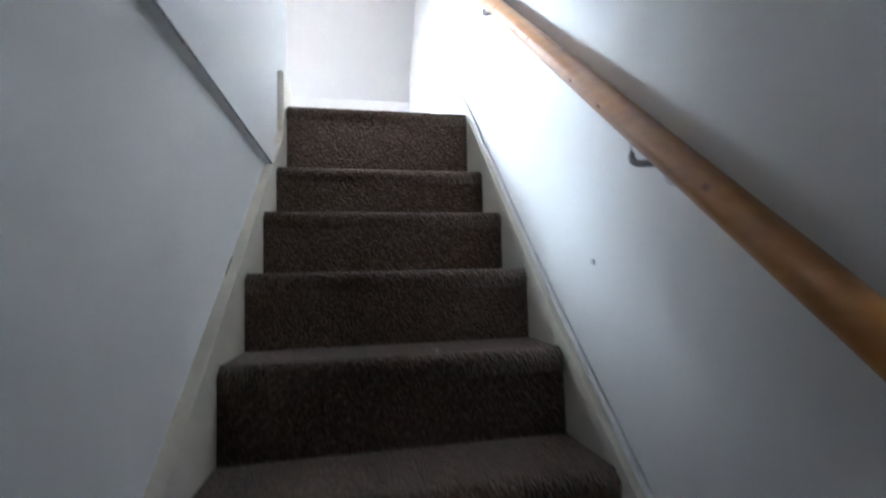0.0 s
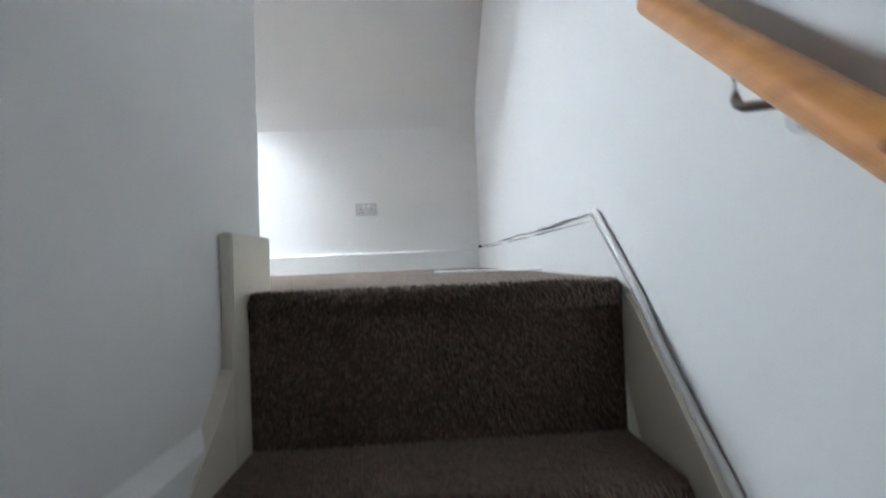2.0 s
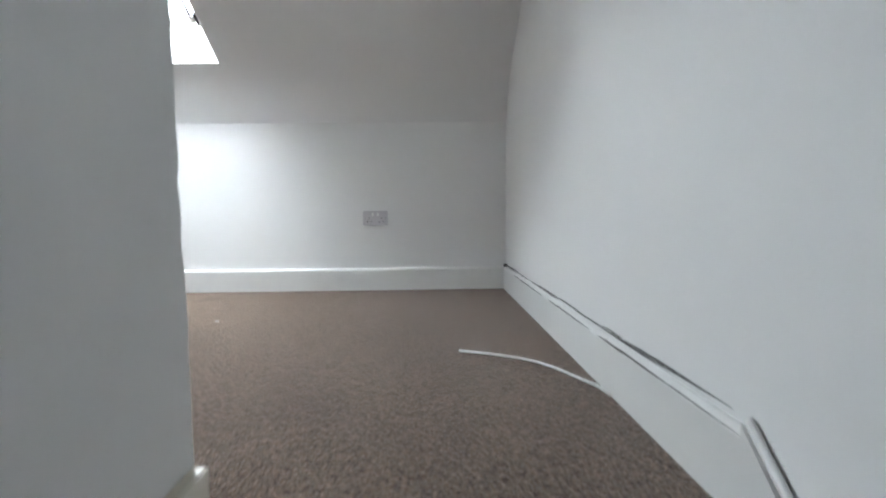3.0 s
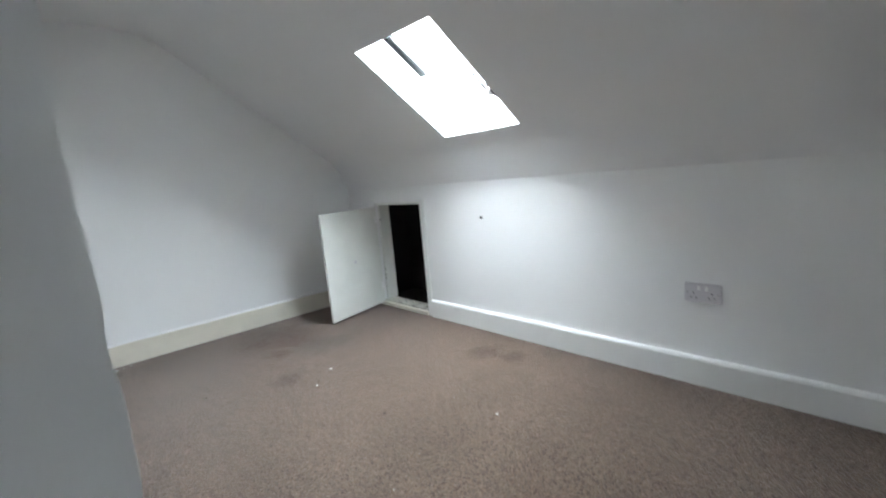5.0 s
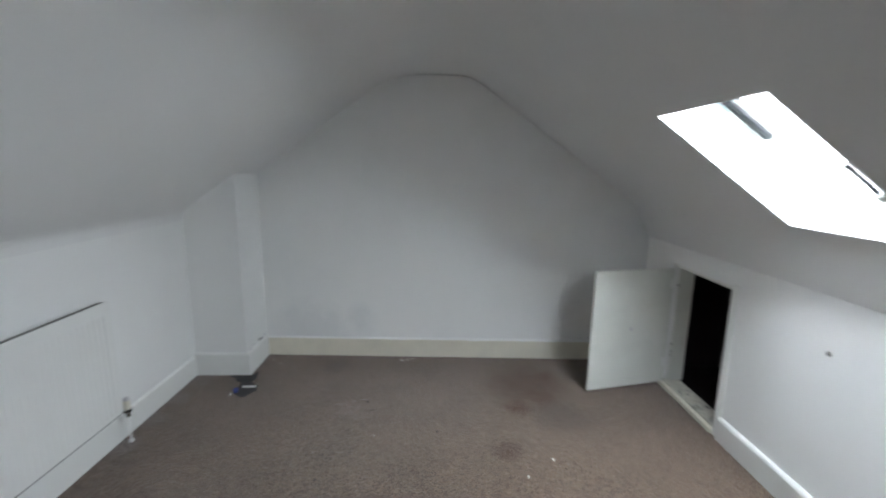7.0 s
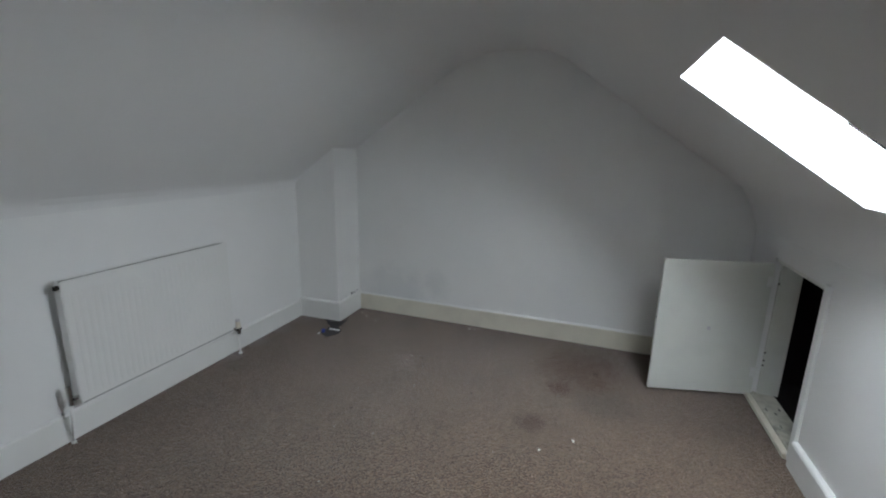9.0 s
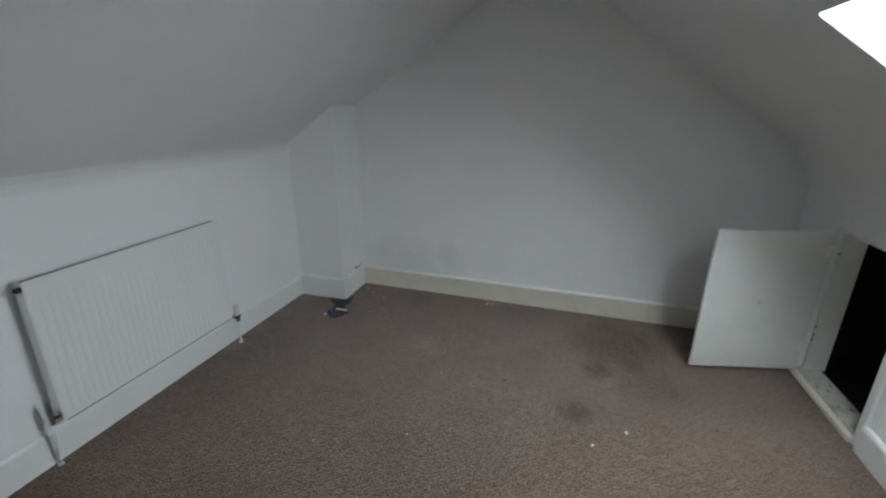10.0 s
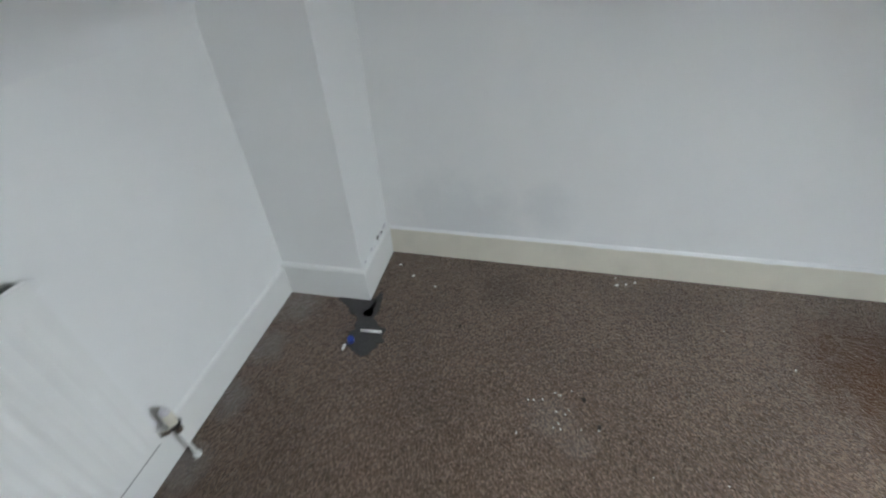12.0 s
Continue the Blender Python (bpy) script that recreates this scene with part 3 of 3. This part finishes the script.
def roof_box(x0, x1, d0, d1, o0, o1, bevel=0.002, bm=None):
    bm = bm or bmesh.new()
    m = Matrix((Vector((1, 0, 0)), DOWN, NORMAL)).transposed().to_4x4()
    m = Matrix.Translation((0, SKY_MID.y, SKY_MID.z)) @ m
    made = bmesh.ops.create_cube(bm, size=1, matrix=m @ Matrix.Translation(((x0 + x1) / 2, (d0 + d1) / 2, (o0 + o1) / 2)) @ Matrix.Diagonal((x1 - x0, d1 - d0, o1 - o0, 1)))
    if bevel:
        bmesh.ops.bevel(bm, geom=list({e for v in made["verts"] for e in v.link_edges}), offset=bevel, segments=2, affect="EDGES")
    return bm


half = (Vector((0, *SKY_B)) - Vector((0, *SKY_T))).length / 2
skylight = empty("window_1", tuple(SKY_MID + NORMAL * 0.17))
structure(skylight, "white centre-hung roof window full of overcast sky", "roof window")
sinv = Matrix.Translation(-(SKY_MID + NORMAL * 0.17))
o, low = 0.196, half - 0.09      # frame's inner face, window's lower edge


def window_bar(name, x0, x1, d0, d1, o0, o1):
    return part(name, roof_box(x0, x1, d0, d1, o0, o1), M_GLOSS, skylight)


window_bar("window_frame", SKY_X0 - 0.04, SKY_X0 + 0.004, -half - 0.04, low + 0.04, o, o + 0.07)
window_bar("window_frame", SKY_X1 - 0.004, SKY_X1 + 0.04, -half - 0.04, low + 0.04, o, o + 0.07)
window_bar("window_frame", SKY_X0 + 0.004, SKY_X1 - 0.004, -half - 0.04, -half + 0.004, o, o + 0.07)
window_bar("window_frame", SKY_X0 + 0.004, SKY_X1 - 0.004, low - 0.004, low + 0.04, o, o + 0.07)
sa = SKY_X0 + 0.008, SKY_X1 - 0.008
window_bar("sash", sa[0], sa[0] + 0.03, -half + 0.008, low - 0.008, o + 0.02, o + 0.06)
window_bar("sash", sa[1] - 0.03, sa[1], -half + 0.008, low - 0.008, o + 0.02, o + 0.06)
window_bar("sash", sa[0] + 0.03, sa[1] - 0.03, -half + 0.008, -half + 0.038, o + 0.02, o + 0.06)
window_bar("sash", sa[0] + 0.03, sa[1] - 0.03, low - 0.038, low - 0.008, o + 0.02, o + 0.06)
pane = part("pane", roof_box(sa[0] + 0.03, sa[1] - 0.03, -half + 0.038, low - 0.038, o + 0.035, o + 0.045, 0), M_GLASS, skylight, "clear glass pane")
pane.visible_shadow = False
part("vent_bar", roof_box(SKY_X0 + 0.003, SKY_X0 + 0.045, -0.345, 0.035, o - 0.022, o - 0.001, 0.006), M_GREYBAR, skylight, "dark grey stay bar")
catch = part("catch", roof_box(SKY_X1 - 0.020, SKY_X1 - 0.0005, 0.09, 0.16, 0.006, 0.034, 0.006), M_CATCH, skylight, "grey window catch")
part("arm", roof_box(SKY_X1 - 0.042, SKY_X1 - 0.030, -0.03, 0.10, 0.008, 0.016, 0.002), M_CATCH, catch, "flat grey stay arm")
part("knuckle", roof_box(SKY_X1 - 0.048, SKY_X1 - 0.019, 0.098, 0.135, 0.002, 0.026, 0.006), M_WHITEP, catch, "white plastic knuckle")
for o_ in skylight.children:
    o_.matrix_parent_inverse = sinv

# ---- eaves hatch ----
def torn_bit(x, y, z, rnd):
    """A thin ragged flake of bare wood showing through the paint."""
    n = 7
    pts = [(x + rnd.uniform(0.5, 1.2) * 0.022 * math.cos(2 * math.pi * k / n), y + rnd.uniform(0.5, 1.2) * 0.006 * math.sin(2 * math.pi * k / n)) for k in range(n)]
    return prism(pts, "z", z - 0.001, z + 0.0008)



hatch = empty("door_1", (-3.205, YN, 0.02))
structure(hatch, "small white plywood eaves door standing open", "hatch door")
dv = Vector((0.137, -0.58, 0)).normalized()
dn = Vector((-dv.y, dv.x, 0))
bm = box(0, 0.597, -0.018, 0, 0.0, 0.815, 0.003)
basis = Matrix((dv, dn, Vector((0, 0, 1)))).transposed().to_4x4()
panel = part("panel", bm, M_DOORW, hatch)
panel.matrix_basis = basis
part("latch_hole", disc((0.3, 0.0005, 0.41), (0, 1, 0), 0.011, 0.003, seg=14), M_PLASTIC, panel, "filled latch hole")
part("latch_hole", disc((0.3, -0.0185, 0.41), (0, 1, 0), 0.011, 0.003, seg=14), M_PLASTIC, panel)
part("edge_catch", box(0.585, 0.5985, -0.013, -0.005, 0.45, 0.462), M_STEEL, panel)
for z in (0.12, 0.68):
    part("hinge", box(0.0, 0.03, 0.0005, 0.003, z, z + 0.06, 0.0008), M_WHITEP, panel, "painted butt hinge")
    part("hinge_pin", disc((-0.003, 0.003, z + 0.03), (0, 0, 1), 0.005, 0.06, seg=10), M_WHITEP, panel)

lining = empty("door_frame", (OP_X0, YN, 0))
structure(lining, "worn white lining and sill of the eaves hatch", "door frame")
linv = Matrix.Translation((-OP_X0, -YN, 0))
part("jamb", box(OP_X0 + 0.0005, OP_X0 + 0.018, YN + 0.03, YN + 0.135, OP_Z0, OP_Z1 - 0.001), M_DOORW, lining)
part("jamb", box(OP_X1 - 0.018, OP_X1 - 0.0005, YN + 0.002, YN + 0.12, OP_Z0, OP_Z1 - 0.001), M_DOORW, lining)
part("head", box(OP_X0 + 0.018, OP_X1 - 0.018, YN + 0.002, YN + 0.12, OP_Z1 - 0.018, OP_Z1 - 0.001), M_DOORW, lining)
part("sill", box(OP_X0 - 0.005, OP_X1 - 0.001, YN + 0.006, YN + 0.12, 0.0, OP_Z0, 0.004), M_DIRTY, lining, "dirty chipped white sill")
part("sill_nosing", box(OP_X0 - 0.005, OP_X1 - 0.001, YN - 0.028, YN + 0.003, 0.0, OP_Z0 - 0.006, 0.004), M_CREAM, lining, "cream painted sill edge")
rnd = random.Random(16)
for k in range(7):
    x, y = rnd.uniform(OP_X0 + 0.05, OP_X1 - 0.06), YN + rnd.uniform(0.02, 0.1)
    part("chip", torn_bit(x, y, OP_Z0, rnd), M_SCRAPE_SHADE, lining)
part("architrave", box(OP_X1 - 0.003, OP_X1 + 0.045, YN - 0.014, YN - 0.0005, 0.0, OP_Z1 + 0.02, 0.004), M_GLOSS, lining)
for i, (x, z) in enumerate(((0.0185, 0.22), (0.0185, 0.25), (0.0185, 0.30), (0.0185, 0.72))):
    part("screw_hole", disc((OP_X0 + x, YN + 0.03, z), (1, 0, 0), 0.005, 0.002, seg=10), M_SPECK, lining)
for o_ in lining.children:
    o_.matrix_parent_inverse = linv

# ---- radiator ----
RX0, RX1, RZ0, RZ1, RY = -2.49, -1.552, 0.205, 0.808, -1.016
rad = empty("radiator", (RX1, RY, RZ0))
tagged(rad, "white single-panel steel radiator with vertical flutes", "radiator")
rinv = Matrix.Translation((-RX1, -RY, -RZ0))


def radiator_panel():
    """Pressed steel panel with rounded rims and a shallow rolled line under the top."""
    bm = box(RX0, RX1, RY - 0.017, RY - 0.006, RZ0, RZ1, 0.0045, seg=3)
    return bm


def flute_mesh(w, z0, z1):
    """One pressed flute standing slightly proud of the panel."""
    bm = bmesh.new()
    rows = []
    for z, q in ((z0, 0.05), (z0 + 0.006, 0.7), (z0 + 0.016, 1), (z1 - 0.016, 1), (z1 - 0.006, 0.7), (z1, 0.05)):
        rows.append([bm.verts.new((u * w * 0.36 * max(q, 0.7), RY - 0.0063 + 0.0036 * q * h, z)) for u, h in ((-1, 0), (-0.6, 0.8), (0, 1), (0.6, 0.8), (1, 0))])
    for lo, hi in zip(rows, rows[1:]):
        for q in range(4):
            bm.faces.new((lo[q], lo[q + 1], hi[q + 1], hi[q]))
    bm.faces.new(rows[0])
    bm.faces.new(rows[-1][::-1])
    return bm


def radiator_valve(x, side, cap, body):
    """Angle valve at a bottom corner with its pipe down to the floor."""
    v = part("valve", disc((x, RY - 0.028, RZ0 + 0.03), (0, 0, 1), 0.011, 0.05, seg=14), body, rad, "angle valve", smooth=False)
    part("union_nut", disc((x - side * 0.022, RY - 0.028, RZ0 + 0.03), (1, 0, 0), 0.012, 0.022, seg=6), M_CHROME, v)
    part("cap", disc((x, RY - 0.028, RZ0 + 0.03 + 0.047), (0, 0, 1), 0.013, 0.045, seg=16, r2=0.011), cap, v, "plastic valve cap")
    part("pipe", tube([(x, RY - 0.028, RZ0 + 0.01), (x, RY - 0.04, 0.12), (x, YS + 0.030, 0.05), (x, YS + 0.029, 0.0)], 0.0075, seg=10), M_WHITEP, rad, "white painted pipe", smooth=True)
    part("collar", disc((x, YS + 0.034, 0.004), (0, 0, 1), 0.011, 0.008, seg=14), M_WHITEP, rad)


part("panel", radiator_panel(), M_RAD, rad)
FLUTES = 28
fw = (RX1 - RX0 - 0.06) / FLUTES
first = part("flute", flute_mesh(fw, RZ0 + 0.022, RZ1 - 0.055), M_RAD, rad)
first.location.x = RX0 + 0.03 + fw / 2
for i in range(1, FLUTES):
    fl = new("flute", first.data)
    fl.parent = rad
    fl.location.x = RX0 + 0.03 + fw * (i + 0.5)
bm = bmesh.new()
part("back_panel", box(RX0 + 0.005, RX1 - 0.005, RY - 0.074, RY - 0.062, RZ0 + 0.005, RZ1 - 0.002, 0.005, seg=3), M_RAD, rad)
# added grey strip draws the shadow line below the panel's bottom edge
part("seam", box(RX0 + 0.012, RX1 - 0.012, RY - 0.016, RY - 0.010, RZ0 - 0.007, RZ0 + 0.002, 0.001), M_PANEL_SHADE, rad, "grey strip for the shadow line under the panel")
part("side_plate", box(RX1 - 0.004, RX1 - 0.0005, RY - 0.056, RY - 0.012, RZ0 + 0.045, RZ1 - 0.05, 0.001), M_RAD, rad)
part("side_plate", box(RX0 + 0.0005, RX0 + 0.004, RY - 0.056, RY - 0.012, RZ0 + 0.045, RZ1 - 0.05, 0.001), M_RAD, rad)
# fins added in dark grey, giving the shade of the gap seen from above
zig = [(RX0 + 0.012 + 0.914 * i / 150, RY - 0.0185 - (0.030 if i % 2 else 0.0)) for i in range(151)]
prism(zig + [(x, y - 0.002) for x, y in reversed(zig)], "z", RZ0 + 0.03, RZ1 - 0.004, bm)
part("convector", bm, M_CONV, rad, "grey convector fins added to darken the gap behind the panel")
part("bleed_plug", disc((RX1 + 0.005, RY - 0.027, RZ1 - 0.03), (1, 0, 0), 0.011, 0.02, seg=12), M_SPECK, rad, "dark bleed plug")
part("end_boss", box(RX1 - 0.04, RX1 - 0.002, RY - 0.052, RY - 0.02, RZ1 - 0.048, RZ1 - 0.012, 0.004), M_RAD, rad)
part("bleed_plug", disc((RX0 - 0.005, RY - 0.027, RZ1 - 0.03), (1, 0, 0), 0.011, 0.02, seg=12), M_RAD, rad)
for x in (RX0 + 0.13, RX1 - 0.13):
    part("wall_bracket", box(x - 0.015, x + 0.015, YS + 0.001, RY - 0.074, RZ0 + 0.06, RZ1 - 0.05, 0.002), M_RAD, rad)
radiator_valve(RX1 + 0.03, 1, M_CHROME, M_CHROME)
trv, tvy, tvz = RX0 - 0.055, RY - 0.03, RZ0 - 0.045
body = part("valve", disc((trv, tvy, tvz + 0.006), (0, 0, 1), 0.014, 0.034, seg=14), M_CHROME, rad, "dark chrome thermostatic valve")
part("union_nut", tube([(trv, tvy, tvz + 0.012), (trv + 0.03, tvy + 0.004, tvz + 0.03), (trv + 0.06, tvy + 0.006, tvz + 0.062)], 0.009, seg=8), M_CHROME, body)
for k in range(10):
    a = 2 * math.pi * k / 10
    part("knurl", disc((trv + 0.017 * math.cos(a), tvy + 0.017 * math.sin(a), tvz + 0.024), (0, 0, 1), 0.0032, 0.016, seg=6), M_GREYBAR, body)
part("head", disc((trv, tvy, tvz + 0.056), (0, 0, 1), 0.0165, 0.050, seg=24, r2=0.015), M_CREAM, body, "creamy white plastic valve head")
part("cap", disc((trv, tvy, tvz + 0.088), (0, 0, 1), 0.0145, 0.014, seg=24, r2=0.0125), M_PLASTIC, body, "grey end cap")
part("pipe", tube([(trv, tvy, tvz), (trv, tvy, 0.0)], 0.0058, seg=10), M_WHITEP, rad, "white painted pipe", smooth=True)
part("collar", disc((trv, tvy, 0.006), (0, 0, 1), 0.012, 0.012, seg=14), M_WHITEP, rad)
for o_ in rad.children:
    o_.matrix_parent_inverse = rinv

# ---- double socket ----
SX, SZ = -0.777, 0.428
sock = empty("wall_socket", (SX, YN, SZ))
tagged(sock, "greyish white double wall socket on the knee wall", "socket")
part("plate", box(-0.073, 0.073, -0.011, -0.0005, -0.043, 0.043, 0.004), M_PLASTIC, sock)
for cx in (-0.036, 0.036):
    part("rocker", box(cx * 0.42 - 0.006, cx * 0.42 + 0.006, -0.0145, -0.010, 0.012, 0.032, 0.0015), M_WHITEP, sock)
    face = part("outlet", box(cx - 0.021, cx + 0.021, -0.0122, -0.0108, -0.03, 0.008, 0.0006), M_PLASTIC, sock)
    for hx, hz, hw, hh in ((0, -0.001, 0.002, 0.004), (-0.011, -0.021, 0.0033, 0.002), (0.011, -0.021, 0.0033, 0.002)):
        part("pin_hole", box(cx + hx - hw, cx + hx + hw, -0.0126, -0.0119, hz - hh, hz + hh), M_BLACK, face)
for sx in (-0.06, 0.06):
    part("screw", disc((sx, -0.0112, 0.0), (0, 1, 0), 0.0035, 0.002, seg=10), M_STEEL, sock)


# ---- small things ----
nail = part("wall_plug", disc((-2.042, YN - 0.003, 0.753), (0, 1, 0), 0.010, 0.006, seg=12), M_SCRAPE_SHADE)
tagged(nail, "grey screw plug sunk into the knee wall", "wall plug")
dent = part("wall_dent", disc((-0.002, -0.862, -0.654), (1, 0, 0), 0.006, 0.003, seg=9), M_PLASTIC)
tagged(dent, "chipped grey dent in the stair wall", "dent")

strip_pts = [(-0.358, 0.943, 0.006), (-0.26, 0.902, 0.006), (-0.189, 0.864, 0.006), (-0.14, 0.825, 0.006), (-0.103, 0.776, 0.006), (-0.068, 0.71, 0.006), (-0.034, 0.633, 0.008), (-0.024, 0.58, 0.008)]
strip = part("loose_bead", tube(strip_pts, 0.0042, seg=8), M_WHITEP, smooth=True)
tagged(strip, "loose white strip of moulding lying on the carpet", "moulding strip")


def torn_sheet(spine, z, rnd, lift=0.004):
    """One thin sheet with a ragged outline, drawn along a bent spine of (x, y, half width)."""
    fine = []
    for (x0, y0, w0), (x1, y1, w1) in zip(spine, spine[1:]):
        for k in range(4):
            f = k / 4
            fine.append((x0 + (x1 - x0) * f, y0 + (y1 - y0) * f, w0 + (w1 - w0) * f))
    fine.append(spine[-1])
    one, two = [], []
    for i, (x, y, w) in enumerate(fine):
        xa, ya, _ = fine[max(i - 1, 0)]
        xb, yb, _ = fine[min(i + 1, len(fine) - 1)]
        d = Vector((xb - xa, yb - ya)).normalized()
        n = Vector((-d.y, d.x))
        one.append(Vector((x, y)) + n * w * rnd.uniform(0.75, 1.25))
        two.append(Vector((x, y)) - n * w * rnd.uniform(0.75, 1.25))
    bm = bmesh.new()
    rows = [[bm.verts.new((p.x, p.y, h)) for p, h in ((a, z), (a, z + lift), (b, z + lift), (b, z))] for a, b in zip(one, two)]
    for p, q in zip(rows, rows[1:]):
        for i in range(4):
            bm.faces.new((p[i], p[(i + 1) % 4], q[(i + 1) % 4], q[i]))
    bm.faces.new(rows[0])
    bm.faces.new(rows[-1])
    return bm


rnd = random.Random(11)
hole = part("torn_underlay", torn_sheet([(-3.29, -0.862, 0.012), (-3.275, -0.8, 0.03), (-3.25, -0.745, 0.06), (-3.195, -0.712, 0.036), (-3.15, -0.69, 0.045), (-3.105, -0.675, 0.075), (-3.06, -0.672, 0.066), (-3.02, -0.655, 0.03), (-3.005, -0.645, 0.01)], -0.001, rnd), M_UNDER)
tagged(hole, "dark grey torn underlay where carpet is missing", "underlay")
flap = part("torn_underlay", torn_sheet([(-3.20, -0.70, 0.03), (-3.26, -0.69, 0.022), (-3.32, -0.69, 0.012), (-3.35, -0.688, 0.005)], -0.001, rnd), M_UNDER)
tagged(flap, "narrow tongue of dark grey torn underlay", "underlay")
blue = part("blue_cap", disc((-3.06, -0.722, 0.016), (0.3, 0.2, 1), 0.015, 0.02, seg=18, r2=0.014), M_BLUE)
tagged(blue, "small blue plastic cap beside the pier", "cap")
wt = part("paper_scrap", box(-3.045, -3.015, -0.748, -0.737, 0.001, 0.007, 0.002), M_LINT)
tagged(wt, "tiny scrap of white paper on the carpet", "scrap")
scr = part("wall_screw", tube([(-3.118, -0.702, 0.010), (-3.122, -0.616, 0.010)], 0.006, seg=10), M_WHITEP, smooth=True)
tagged(scr, "white plastic stub on the torn underlay", "plastic stub")

def crumb(x, y, z, r, pale, rnd, label, group):
    bm = bmesh.new()
    bmesh.ops.create_icosphere(bm, subdivisions=1, radius=1)
    for v in bm.verts:
        v.co *= rnd.uniform(0.7, 1.3)
    bmesh.ops.transform(bm, matrix=pose(x, y, z + r * 0.35, 0, 0, rnd.uniform(0, 180)) @ Matrix.Diagonal((r * 1.6, r * 0.9, r * 0.5, 1)), verts=bm.verts)
    return tagged(part("crumb", bm, M_LINT if pale else M_SPECK), label, "crumb", group)


PALE, DARKC = "pale crumb of plaster on the carpet", "dark crumb of dirt on the carpet"
for x, y in ((-2.272, 1.047), (-1.35, 1.414), (-3.6, 0.33), (-3.56, 0.37), (-3.55, 0.33), (-3.58, 0.41), (-3.551, -0.658), (-3.48, -0.575), (-3.424, -0.46), (-2.4, 1.2)):
    crumb(x, y, 0, rnd.uniform(0.004, 0.0075), True, rnd, PALE, "crumbs on the carpet")
for x, y in ((-2.25, 0.015), (-1.752, 1.108), (-2.637, 0.602), (-2.853, 0.204), (-3.21, -0.31), (-2.95, 0.16), (-3.15, 1.3), (-1.9, 1.9)):
    crumb(x, y, 0, rnd.uniform(0.004, 0.0085), False, rnd, DARKC, "crumbs on the carpet")
for k in range(46):
    near = k < 16
    x = rnd.gauss(-2.88, 0.07) if near else rnd.uniform(-3.5, -1.0)
    y = rnd.gauss(0.09, 0.06) if near else rnd.uniform(-0.4, 2.0)
    pale = near or k % 3 > 0
    crumb(x, y, 0, rnd.uniform(0.0015, 0.0035), pale, rnd, PALE if pale else DARKC, "crumbs on the carpet")

for x, y, z in ((-0.68, -0.27, -0.4705), (-0.197, -0.305, -0.4705), (-0.30, -0.72, -0.8355)):
    bm = bmesh.new()
    bmesh.ops.create_icosphere(bm, subdivisions=1, radius=1)
    bmesh.ops.transform(bm, matrix=pose(x, y, z + 0.002, 0, 0, 30) @ Matrix.Diagonal((0.004, 0.008, 0.003, 1)), verts=bm.verts)
    tagged(part("lint", bm, M_LINT), "pale fleck of lint on the carpeted stairs", "lint", "flecks on the stairs")
